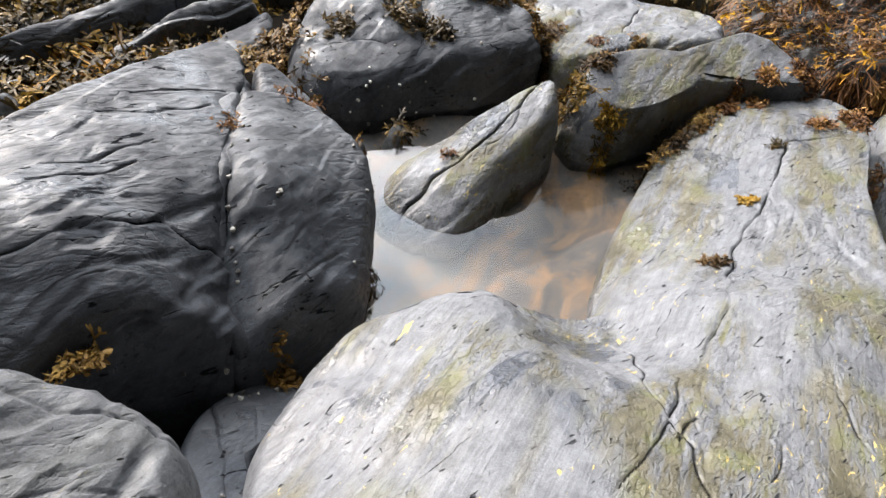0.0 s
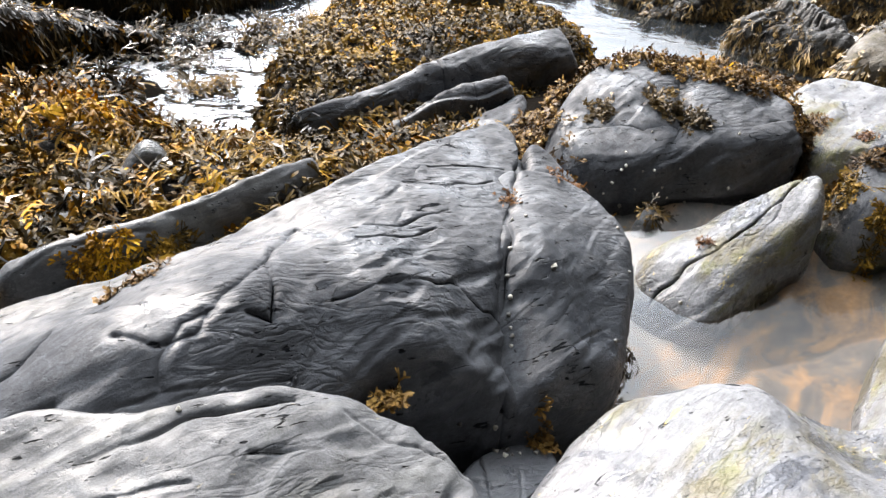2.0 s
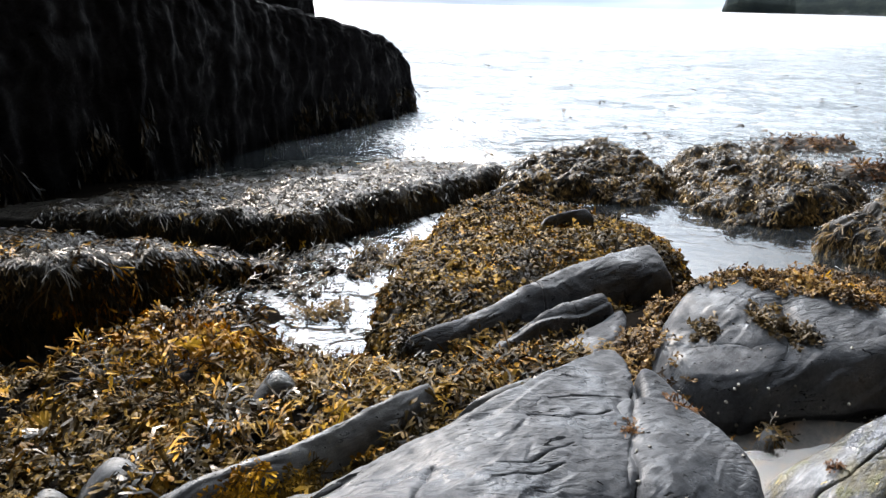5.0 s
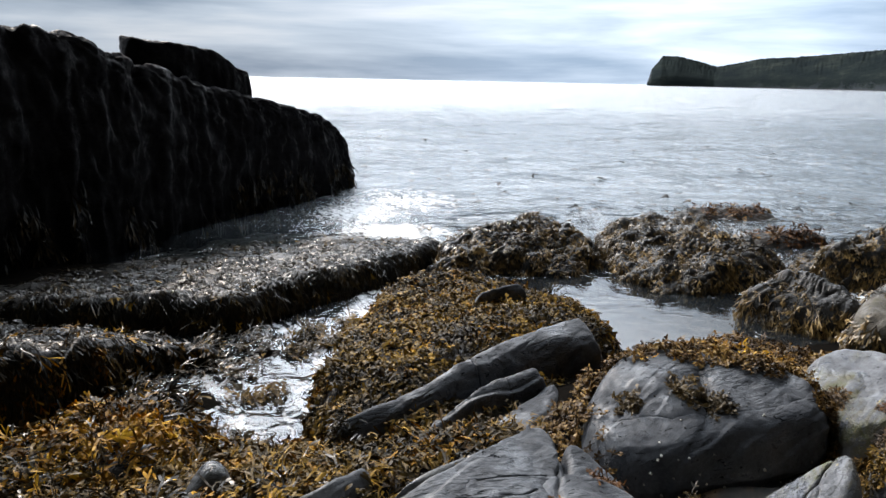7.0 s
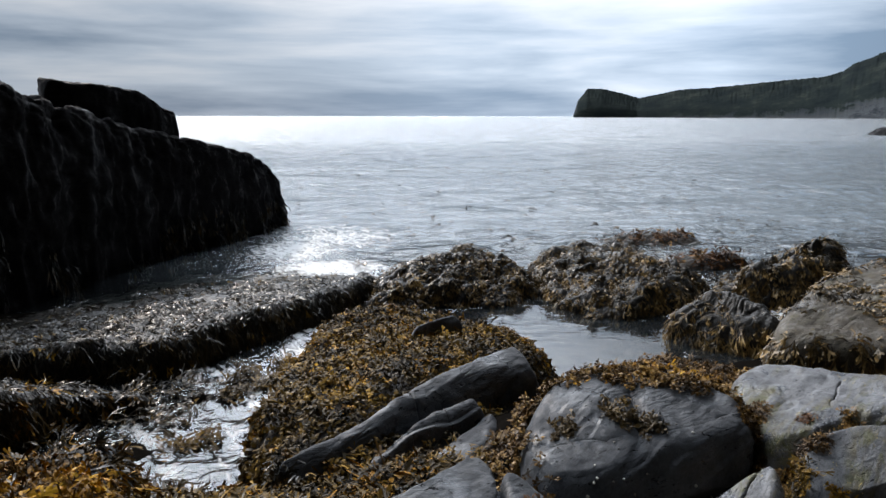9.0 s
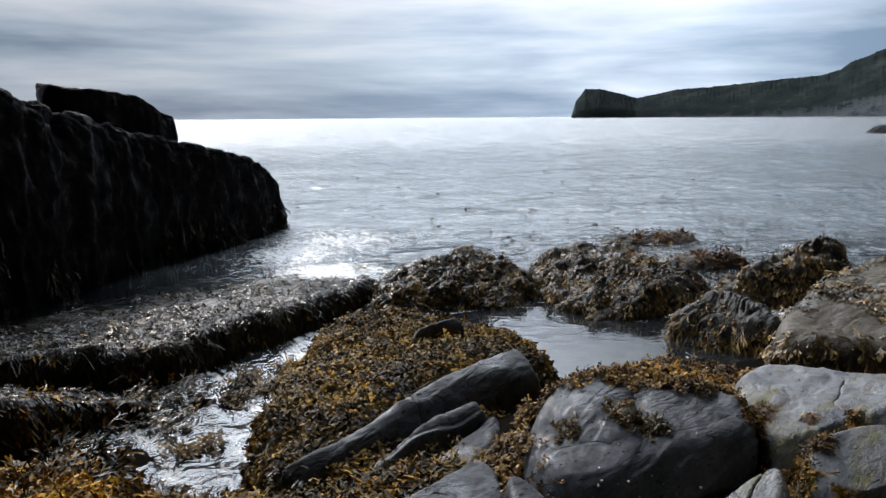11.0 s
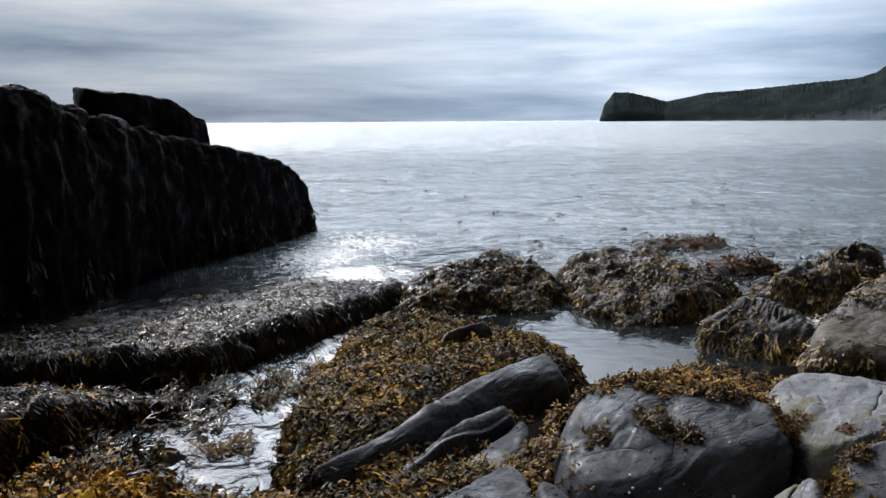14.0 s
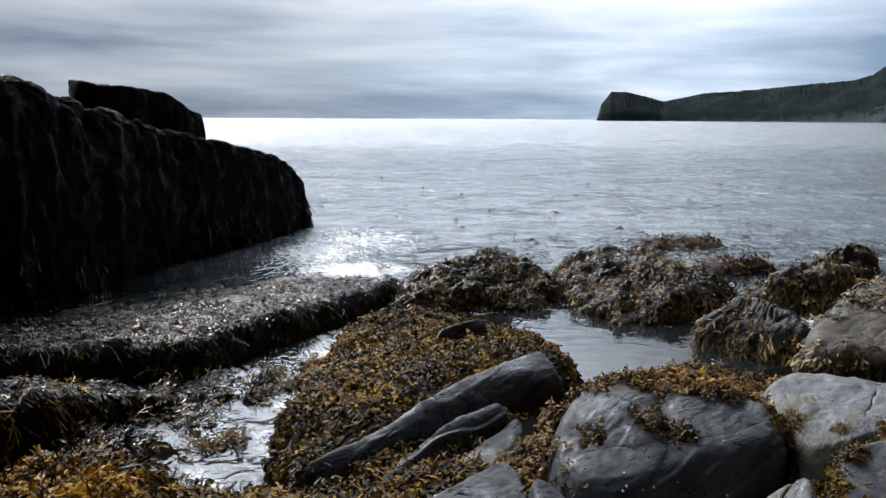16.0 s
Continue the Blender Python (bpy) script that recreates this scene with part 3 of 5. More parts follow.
rock("rock_slab", [(.44, 1.2), (.47, 1.6), (.62, 1.84), (.82, 2.04), (1.06, 2.06), (1.34, 2.12), (1.52, 2.0), (1.66, 1.94), (1.84, 2.08), (2.12, 2.5), (2.34, 2.8), (2.7, 3.2), (3.02, 3.5), (3.56, 3.82), (4.1, 4.0), (4.5, 3.88), (4.3, 3.35), (3.6, 2.55), (3.25, 2.0), (3.4, 1.3), (3.0, .5), (2.0, .1), (1.2, 0), (.6, .3)],
     [(.55, 1.6, .84), (.85, 1.9, .88), (1.14, 1.91, 1.02), (1.3, 1.97, 1.02), (1.57, 1.83, .9), (1.85, 2.02, .77), (2.3, 2.65, .64), (2.9, 3.3, .68), (3.6, 3.7, .84), (4.3, 3.8, .85), (3.4, 2.7, .93), (2.75, 2.6, .84), (2.17, 1.85, 1.05), (2.85, 1.8, 1.06), (2.0, 1.12, 1.22), (2.55, .94, 1.2), (1.15, 1.5, 1.15), (.68, 1.15, 1.1), (1.2, .75, 1.25)],
     0.38, 0.11, 2.3, 140, 480, 0.014, 0.008,
     [([(4.01, 3.21), (3.6, 3.2), (3.2, 2.81), (2.84, 2.51), (2.57, 2.29), (2.16, 1.84), (1.97, 1.68), (1.78, 1.53), (1.59, 1.36)], .018, .025), ([(1.58, 1.35), (1.62, 1.49), (1.78, 1.77), (1.78, 1.96)], .006, .012), ([(1.57, 1.34), (1.55, 1.23), (1.5, 1.14), (1.47, 1.0)], .007, .014),
      ([(1.56, 1.33), (1.4, 1.22), (1.29, 1.14)], .005, .01), ([(1.65, 1.34), (1.54, 1.27)], .005, .012), ([(.94, 2.01), (.94, 1.9), (.95, 1.86)], .008, .01), ([(1.1, 1.49), (1.01, 1.42), (.97, 1.38)], .005, .01), ([(1.79, 1.17), (1.65, 1.08)], .008, .01), ([(2.3, 1.55), (2.1, 1.3), (2.0, 1.1)], .005, .01)],
     M_PALE, "broad pale grey slate slab with green algae and cracks", "rock", "pale slabs", pocks=0.007, steps=0.01, seed=6)
rock("rock_slab", [(1.24, 3.2), (1.35, 3.02), (1.56, 2.9), (1.92, 3.18), (2.24, 3.42), (2.38, 3.6), (2.42, 3.8), (2.3, 3.86), (1.75, 3.7), (1.4, 3.47)],
     [(2.28, 3.7, .94), (1.83, 3.45, .8), (1.46, 3.24, .68), (1.59, 3.11, .68), (1.94, 3.31, .78), (1.52, 3.0, .6), (1.7, 3.6, .7)],
     0.4, 0.12, 2.2, 90, 260, 0.012, 0.008, [([(1.32, 3.06), (1.75, 3.32), (2.3, 3.8)], .016, .035)], M_PALE,
     "narrow leaf-shaped slate slab lying in the pool", "rock", "pale slabs", pocks=0.01, steps=0.012, seed=8, even=True)
rock("boulder", [(.3, 1.7), (.36, 1.92), (.5, 2.05), (.68, 2.14), (.74, 2.0), (.6, 1.78), (.5, 1.5), (.42, 1.15), (.34, 1.3)],
     [(.4, 1.8, .72), (.55, 1.95, .66), (.45, 1.5, .78), (.4, 1.25, .8), (.66, 2.05, .62)], .4, .06, 2.2, 50, 160, 0.012, 0.006, [([(.44, 1.95), (.46, 1.7), (.44, 1.4)], .02, .02)], M_DARK,
     "low wet dark slate wedged between boulders", group="shore boulders", seed=71)
boulder_back = rock("boulder", [(1.0, 4.15), (1.25, 4.0), (1.6, 4.05), (2.1, 4.2), (2.6, 4.45), (2.72, 4.8), (2.6, 5.1), (2.1, 5.3), (1.7, 5.35), (1.25, 5.1), (.98, 4.55)],
     [(1.15, 4.45, .88), (1.5, 4.75, 1.03), (2.1, 4.8, 1.02), (2.45, 4.8, .97), (1.6, 4.4, .93), (2.2, 4.5, .92), (1.7, 5.1, 1.02), (2.3, 5.0, 1.0), (1.8, 4.7, .97)],
     0.3, 0.2, 3.0, 130, 360, 0.022, 0.006, [([(1.92, 5.2), (1.86, 4.8), (1.8, 4.5), (1.7, 4.25)], .12, .15), ([(1.05, 4.35), (1.5, 4.33), (2.1, 4.42), (2.5, 4.6)], .02, .008)],
     M_DARK, "rounded grey slate boulder with dark tufts of wrack", group="shore boulders", pocks=0.012, steps=0.012, seed=9)
rock("rock_slab", [(3.8, 2.4), (4.3, 3.1), (4.75, 3.65), (5.3, 3.9), (6.2, 3.3), (5.6, 1.9), (4.2, 1.0), (3.6, 1.5)],
     [(4.0, 2.4, .8), (4.6, 3.2, .84), (5.3, 3.5, .9), (5, 2.2, 1.0)], 0.4, 0.14, 2.3, 60, 200, 0.02, 0.008, (), M_PALE,
     "pale slate slab beyond a weedy gully", "rock", "pale slabs", seed=70)
rock("rock_slab", [(2.45, 3.66), (2.61, 3.5), (3.15, 3.66), (3.89, 3.86), (4.3, 3.84), (4.45, 4.0), (4.15, 4.36), (3.4, 4.18), (2.85, 4.08), (2.52, 3.86)],
     [(2.6, 3.7, .97), (2.9, 3.9, 1.0), (3.25, 3.92, 1.0), (3.94, 4.1, 1.03), (4.1, 3.9, .98), (2.95, 3.69, .92), (3.56, 3.83, .95)], 0.3, 0.14, 2.3, 80, 240, 0.02, 0.008, (), M_PALE,
     "smooth grey slate slab edged with wrack", "rock", "pale slabs", seed=10)
rock("rock_slab", [(2.7, 4.45), (3.4, 4.5), (4.0, 4.52), (4.36, 4.8), (4.42, 5.2), (4.1, 5.55), (3.4, 5.9), (2.95, 5.5)],
     [(2.9, 4.6, .82), (3.5, 4.7, .88), (4.2, 4.9, .9), (3.6, 5.4, .85)], 0.45, 0.16, 2.4, 80, 220, 0.03, 0.012, [([(3.2, 4.6), (3.8, 5.3)], .02, .03)], M_PALE,
     "flat grey slate slab with shallow steps", "rock", "pale slabs", steps=0.03, seed=11)
rock("rock_slab", [(-2.4, .9), (-1.87, 2.1), (-1.41, 2.56), (-1.09, 2.8), (-.55, 3.25), (-.02, 3.98), (.16, 4.24), (.32, 4.2), (.42, 3.8), (-.2, 2.8), (-.8, 1.9), (-1.2, 1.1), (-1.7, .6)],
     [(-1.7, 1.95, .78), (-1.3, 2.42, .78), (-.8, 2.85, .78), (-.45, 3.22, .76), (-.05, 3.8, .72), (.2, 4.1, .68), (-.9, 1.9, 1.08), (-1.4, 1.4, 1.1), (-.4, 2.9, .95)],
     0.3, 0.12, 2.3, 100, 360, 0.018, 0.012, [([(-1.5, 1.75), (-1.0, 2.3), (-.4, 2.95)], .02, .025)], M_GREY,
     "long low bed of grey slate behind the boulder", "rock", "slate ribs", pocks=0.02, steps=0.02, seed=12, even=True)
rock("slate_rib", [(-1.62, 2.84), (-1.5, 2.72), (-1.2, 2.9), (-.92, 3.2), (-.62, 3.66), (-.36, 4.08), (-.42, 4.22), (-.62, 4.1), (-.88, 3.72), (-1.12, 3.4), (-1.4, 3.14)],
     [(-1.5, 2.82, .7), (-1.3, 2.99, .73), (-1.08, 3.15, .75), (-.79, 3.59, .71), (-.48, 4.05, .66), (-1.1, 3.3, .66), (-.85, 3.66, .64)], 0.25, 0.13, 2.1, 60, 260, 0.03, 0.015, (), M_GREY,
     "narrow rounded rib of grey slate between wrack", "rock", "slate ribs", seed=13, even=True)
rock("slate_rib", [(-.3, 3.84), (-.14, 4.12), (.08, 4.34), (.28, 4.36), (.26, 4.2), (-.02, 3.92)],
     [(-.15, 3.98, .62), (.16, 4.26, .62), (0, 4.1, .63)], 0.2, 0.12, 2.1, 40, 120, 0.012, 0.006, (), M_GREY, "short rounded rib of grey slate", "rock", "slate ribs", seed=14, even=True)
for (cx, cy, r, h, s) in ((-1.43, 4.15, .15, .6, 15), (-2.02, 3.2, .18, .54, 16), (-2.26, 3.0, .15, .48, 17), (1.5, 3.82, .1, .62, 18), (1.26, 3.66, .06, .6, 19)):
    rock("stone", [(cx - r, cy - .2 * r), (cx - .3 * r, cy - .8 * r), (cx + r, cy - .3 * r), (cx + .8 * r, cy + .6 * r), (cx - .2 * r, cy + .8 * r)],
         [(cx, cy, h), (cx + .5 * r, cy + .2 * r, h - .01), (cx - .5 * r, cy, h - .07), (cx, cy - .5 * r, h - .05)], h - .22, r * .45, 2.3, 30, 70, 0.01, 0.004, (), M_GREY,
         "small smooth grey stone bedded in wrack", "stone", "loose stones", seed=s)

# the weed-covered mound and its ribs
mound = rock("mound", [(-1.06, 5.75), (-1.02, 6.7), (-.85, 7.7), (-.66, 8.6), (-.2, 9.2), (.5, 9.25), (1.15, 8.75), (1.65, 8.2), (1.95, 7.6), (1.9, 6.9), (1.3, 6.1), (.6, 5.1), (-.3, 4.75), (-.8, 5.0)],
     [(-.75, 5.5, .36), (-.6, 7, .48), (-.4, 8.2, .52), (.3, 8.7, .5), (1.1, 8.2, .5), (1.65, 7.3, .46), (.6, 7.3, .57), (.3, 5.5, .3), (1.1, 6.1, .22), (1.5, 6.5, .15), (-.2, 5.05, .36), (.1, 6.3, .57), (-.45, 5.7, .5), (.55, 6.75, .6), (1.0, 7.15, .6)],
     -.25, 0.3, 2.3, 70, 240, 0.04, 0.03, (), M_BED, "low slate mound overgrown with olive wrack", "rock", seed=20)
rock("slate_rib", [(-.74, 4.84), (-.36, 5.0), (.06, 5.36), (.52, 5.8), (1.05, 6.3), (1.45, 6.5), (1.66, 6.64), (1.62, 6.98), (1.4, 7.16), (.95, 6.84), (.48, 6.38), (.06, 5.92), (-.36, 5.46), (-.78, 5.1)],
     [(-.68, 5.0, .53), (-.12, 5.56, .59), (.2, 5.82, .62), (.63, 6.28, .65), (1.02, 6.66, .66), (1.45, 6.9, .64), (-.4, 5.1, .5), (.3, 5.7, .56), (1.1, 6.42, .6)],
     -.1, 0.2, 2.2, 80, 340, 0.02, 0.008, [([(.1, 6.2), (.3, 5.95), (.45, 5.6)], .03, .08), ([(-.5, 5.6), (-.3, 5.3), (-.15, 5.0)], .04, .08)], M_DARK,
     "long rounded rib of dark grey slate", "rock", "slate ribs", pocks=0.012, steps=0.01, seed=21, host=mound, even=True)
rock("slate_rib", [(-.02, 4.98), (.39, 5.38), (.7, 5.62), (.97, 5.82), (.98, 6.02), (.85, 6.1), (.55, 5.95), (.22, 5.66), (-.06, 5.22)],
     [(.08, 5.1, .5), (.42, 5.48, .56), (.7, 5.7, .58), (.92, 5.9, .58), (0, 5.22, .44), (.45, 5.82, .48), (.82, 6.05, .5)],
     0.0, 0.2, 2.1, 60, 220, 0.02, 0.008, [([(.2, 5.6), (.35, 5.3)], .03, .03), ([(.5, 5.9), (.65, 5.6)], .03, .03)], M_DARK, "rounded rib of dark slate with stepped joints", "rock", "slate ribs", pocks=0.02, steps=0.03, seed=22, host=mound, even=True)
rock("slate_rib", [(.3, 5.12), (.65, 4.98), (.95, 5.35), (1.08, 5.85), (.92, 5.9), (.62, 5.55)],
     [(.45, 5.2, .4), (.75, 5.3, .42), (.95, 5.7, .44)], 0.1, 0.12, 2.3, 40, 140, 0.03, 0.01, (), M_DARK, "broken lower step of dark slate", "rock", "slate ribs", seed=25, host=mound, even=True)
rock("slate_rib", [(-.05, 6.0), (.4, 6.55), (.85, 6.86), (.9, 7.02), (.65, 7.05), (.3, 6.75), (-.05, 6.25)],
     [(.08, 6.15, .58), (.45, 6.62, .64), (.82, 6.92, .64), (.1, 6.4, .5), (.6, 7.0, .54)], 0.1, 0.1, 2.3, 40, 140, 0.02, 0.006, (), M_DARK, "narrow rib of dark slate showing through wrack", "rock", "slate ribs", seed=23, host=mound, even=True)
rock("slate_rib", [(.35, 7.4), (.65, 7.75), (1.0, 7.95), (1.05, 8.1), (.8, 8.1), (.4, 7.7)],
     [(.5, 7.6, .62), (.9, 7.98, .66), (.7, 7.8, .65)], 0.1, 0.1, 2.2, 40, 120, 0.02, 0.006, (), M_DARK, "narrow rib of dark slate showing through wrack", "rock", "slate ribs", seed=24, host=mound, even=True)

# rocks at the water's edge
WEEDY = "low rock hidden under hanging brown wrack"
far_rocks = [
    rock("shore_rock", [(-.2, 11.15), (.9, 11.0), (1.9, 11.1), (2.5, 11.3), (2.8, 12.0), (2.5, 12.9), (1.6, 13.2), (.6, 12.7), (0, 12.0)],
         [(.3, 11.7, .3), (.9, 12.0, .5), (1.5, 12.4, .6), (2.2, 12.4, .5), (2.3, 11.6, .22), (1.2, 11.4, .26)], -.4, 0.5, 2.0, 70, 220, 0.13, 0.08, (), M_WET, WEEDY, group="shore rocks", seed=30),
    rock("shore_rock", [(2.75, 11.6), (3.05, 10.6), (3.5, 10.2), (4.3, 10.3), (5.2, 11.0), (5.75, 11.8), (5.5, 12.8), (5.0, 14.0), (4.0, 14.6), (3.1, 13.6)],
         [(3.2, 11.2, .25), (3.8, 10.9, .28), (4.3, 11.6, .46), (3.7, 12.2, .44), (3.7, 13.6, .42), (4.5, 13.4, .44), (5.2, 12.0, .36), (3.2, 12.8, .4)], -.4, 0.5, 2.0, 80, 240, 0.15, 0.09, (), M_WET, WEEDY, group="shore rocks", seed=31),
    rock("shore_rock", [(4.0, 9.4), (4.3, 8.8), (5.1, 8.35), (5.3, 8.8), (5.2, 9.3), (4.7, 9.7)],
         [(4.3, 9.2, .38), (4.85, 9.1, .52), (5.05, 8.7, .48)], -.3, 0.3, 2.1, 60, 180, 0.08, 0.07, (), M_WET, "peaked rock half covered in brown wrack", group="shore rocks", seed=32),
    rock("shore_rock", [(5.6, 11.3), (6.1, 10.6), (7.2, 10.6), (8.2, 11.6), (8.6, 12.6), (7.6, 12.9), (6.5, 12.3)],
         [(6.2, 11.2, .4), (7.3, 11.8, .62), (8, 12.3, .58)], -.4, 0.5, 2.1, 50, 140, 0.17, 0.09, (), M_WET, WEEDY, group="shore rocks", seed=33),
    rock("shore_rock", [(4.35, 7.3), (5.0, 6.95), (6.4, 6.7), (8.2, 7.0), (9, 9), (7.6, 9.9), (6.2, 9.4), (5.0, 8.3)],
         [(4.8, 7.5, .62), (5.6, 8.2, .78), (6.8, 9.2, .85), (7, 7.6, .9), (5.6, 7.1, .6)], -.2, 0.4, 2.6, 60, 180, 0.04, 0.03, (), M_TAN, "large rounded rock draped with rusty wrack", group="shore rocks", seed=34),
    rock("shore_rock", [(4.6, 4.7), (5.2, 4.2), (6.2, 3.9), (7.6, 4.6), (8, 6), (6.4, 6.3), (5.2, 6.1), (4.6, 5.4)],
         [(5, 4.9, .8), (5.6, 4.6, .95), (6.6, 5, 1.1), (5.6, 5.7, .95)], .2, 0.4, 2.3, 60, 180, 0.1, 0.07, (), M_WET, "large rock draped with rusty wrack", group="shore rocks", seed=35)]
awash = [
    rock("shore_rock", [(5.2, 16.6), (6.4, 16.2), (7.6, 16.0), (8, 16.8), (7, 17.5), (5.8, 17.4)], [(6, 16.8, .1), (7.2, 16.7, .12), (6.6, 16.9, .14)], -.5, .6, 2, 30, 90, .06, .04, (), M_BED, "flat reef awash with floating wrack", group="shore rocks", seed=36),
    rock("shore_rock", [(5.9, 13.6), (6.6, 13.3), (7.6, 13.6), (7.6, 14.4), (6.6, 14.6), (5.9, 14.3)], [(6.4, 13.9, .14), (7.1, 13.9, .2), (6.8, 14.2, .16)], -.5, .5, 2, 30, 90, .05, .04, (), M_BED, "flat reef awash with floating wrack", group="shore rocks", seed=37)]
ledges = [
    rock("weed_ledge", [(-7.5, 7.9), (-4.7, 8.0), (-3.2, 8.2), (-2.4, 8.25), (-1.9, 9.1), (-1.4, 9.7), (-.75, 10.6), (-.1, 11.9), (0, 12.6), (-1.0, 13.3), (-2.3, 14.2), (-3.8, 14.8), (-5.0, 13.0), (-5.6, 11.2), (-7.5, 10.6)],
         [(-5, 8.7, .34), (-3, 9, .34), (-1.4, 10.8, .32), (-.4, 12.1, .26), (-3, 11.8, .08), (-5, 10, .14), (-1.6, 12.6, .1), (-3.4, 13.6, -.08), (-4.4, 12, -.06), (-3, 10.4, .28), (-4.5, 9.4, .3)], -.3, 0.3, 2.4, 60, 240, 0.06, 0.05, (), M_WET,
         "long low ledge covered by wet dark wrack", group="weed ledges", seed=40),
    rock("weed_ledge", [(-8, 5.0), (-5.4, 5.1), (-4.3, 5.3), (-3.65, 5.65), (-3.3, 6.5), (-2.9, 7.15), (-2.4, 7.35), (-2.6, 7.7), (-3.6, 7.7), (-5.2, 7.6), (-8, 7.4)],
         [(-4.6, 5.5, .68), (-3.85, 5.9, .64), (-3.45, 6.6, .45), (-2.8, 7.3, .16), (-4.4, 7.1, .36), (-7, 6.3, .75), (-5.5, 5.5, .72)], -.4, 0.16, 3.0, 50, 220, 0.08, 0.05, (), M_WET,
         "ledge with a dark overhung face above the channel", group="weed ledges", seed=41),
    rock("weed_ledge", [(-3.4, 5.0), (-2.9, 4.4), (-2.2, 4.4), (-1.75, 4.9), (-1.9, 5.5), (-2.4, 6.0), (-3.0, 5.9)],
         [(-2.8, 4.8, .26), (-2.2, 4.8, .28), (-2.3, 5.5, .2), (-2.9, 5.5, .16)], -.2, 0.4, 2.0, 40, 140, 0.08, 0.05, (), M_WET,
         "hummock of rock buried in golden wrack", group="weed ledges", seed=42)]

# the cliff across the channel, the shade of its backlit face painted in
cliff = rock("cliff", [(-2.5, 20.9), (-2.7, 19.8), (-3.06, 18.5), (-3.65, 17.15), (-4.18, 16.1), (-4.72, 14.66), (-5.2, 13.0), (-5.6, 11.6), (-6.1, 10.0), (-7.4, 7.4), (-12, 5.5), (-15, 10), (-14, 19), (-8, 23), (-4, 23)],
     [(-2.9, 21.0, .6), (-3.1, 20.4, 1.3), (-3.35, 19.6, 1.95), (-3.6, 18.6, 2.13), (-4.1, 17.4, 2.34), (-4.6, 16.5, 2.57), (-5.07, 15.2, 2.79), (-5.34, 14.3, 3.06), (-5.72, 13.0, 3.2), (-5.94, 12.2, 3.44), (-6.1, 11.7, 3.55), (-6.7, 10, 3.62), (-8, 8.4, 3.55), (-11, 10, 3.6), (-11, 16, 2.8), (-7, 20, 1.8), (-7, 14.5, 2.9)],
     -.5, 0.55, 3.2, 120, 560, 0.1, 0.07, (), M_CLIFF_SHADED, "tall sea cliff, backlit shade painted near-black, hung with dark weed", "cliff", columns=0.11, seed=50)
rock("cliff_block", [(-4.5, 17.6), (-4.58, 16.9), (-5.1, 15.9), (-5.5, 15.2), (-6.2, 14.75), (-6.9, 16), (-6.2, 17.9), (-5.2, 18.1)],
     [(-4.85, 17.0, 3.22), (-5.1, 16.5, 3.5), (-5.5, 15.6, 3.6), (-5.8, 15.0, 3.62), (-6.3, 16.2, 3.62)], 2.0, 0.2, 4.0, 60, 240, 0.05, 0.03, (), M_CLIFF_SHADED,
     "square block of rock on top of the cliff, shade painted dark", "rock", columns=0.08, seed=51, host=cliff)

# ---- water ----
def sea_height(x, y):
    r = np.hypot(x, y)
    calm = np.clip((r - 9) / 9, 0.15, 1) * np.where((x > .5) & (x < 5.5) & (y < 10.6), 0.1, 1)
    fade = np.clip(1.5 - r / 70, 0, 1)
    paw = np.clip(0.75 + 0.8 * fbm(np.stack([x * 0.09, y * 0.16, 0 * x], -1), 2, 71), 0.25, 1.4)
    p = np.stack([x * 0.7, y * 1.5, 0 * x], -1)
    ridge = 1 - np.abs(fbm(p * 0.55, 2, 74)) * 2
    return fade * calm * paw * (0.04 * fbm(p * 0.3, 2, 70) + 0.035 * ridge + 0.026 * fbm(p * 1.3, 2, 75)) + 0.012 * fade * np.minimum(1, calm * 6) * fbm(p * 2.6, 2, 80) - 0.02


def range_node(nt, value, lo, hi, a, b):
    m = nt.nodes.new("ShaderNodeMapRange")
    for k, v in zip(("From Min", "From Max", "To Min", "To Max"), (lo, hi, a, b)):
        m.inputs[k].default_value = v
    nt.links.new(value, m.inputs["Value"])
    return m.outputs[0]


def ellipses(nt, sep, rows):
    """How deep a place lies inside any of a few ellipses of the plan, times their weight."""
    total = None
    for (cx, cy, rx, ry, amount) in rows:
        dx = math_node(nt, "DIVIDE", math_node(nt, "SUBTRACT", sep.outputs[0], cx), rx)
        dy = math_node(nt, "DIVIDE", math_node(nt, "SUBTRACT", sep.outputs[1], cy), ry)
        v = math_node(nt, "MULTIPLY", math_node(nt, "MAXIMUM", math_node(nt, "SUBTRACT", 1.0, math_node(nt, "ADD", math_node(nt, "MULTIPLY", dx, dx), math_node(nt, "MULTIPLY", dy, dy))), 0.0), amount)
        total = v if total is None else math_node(nt, "MAXIMUM", total, v)
    return total


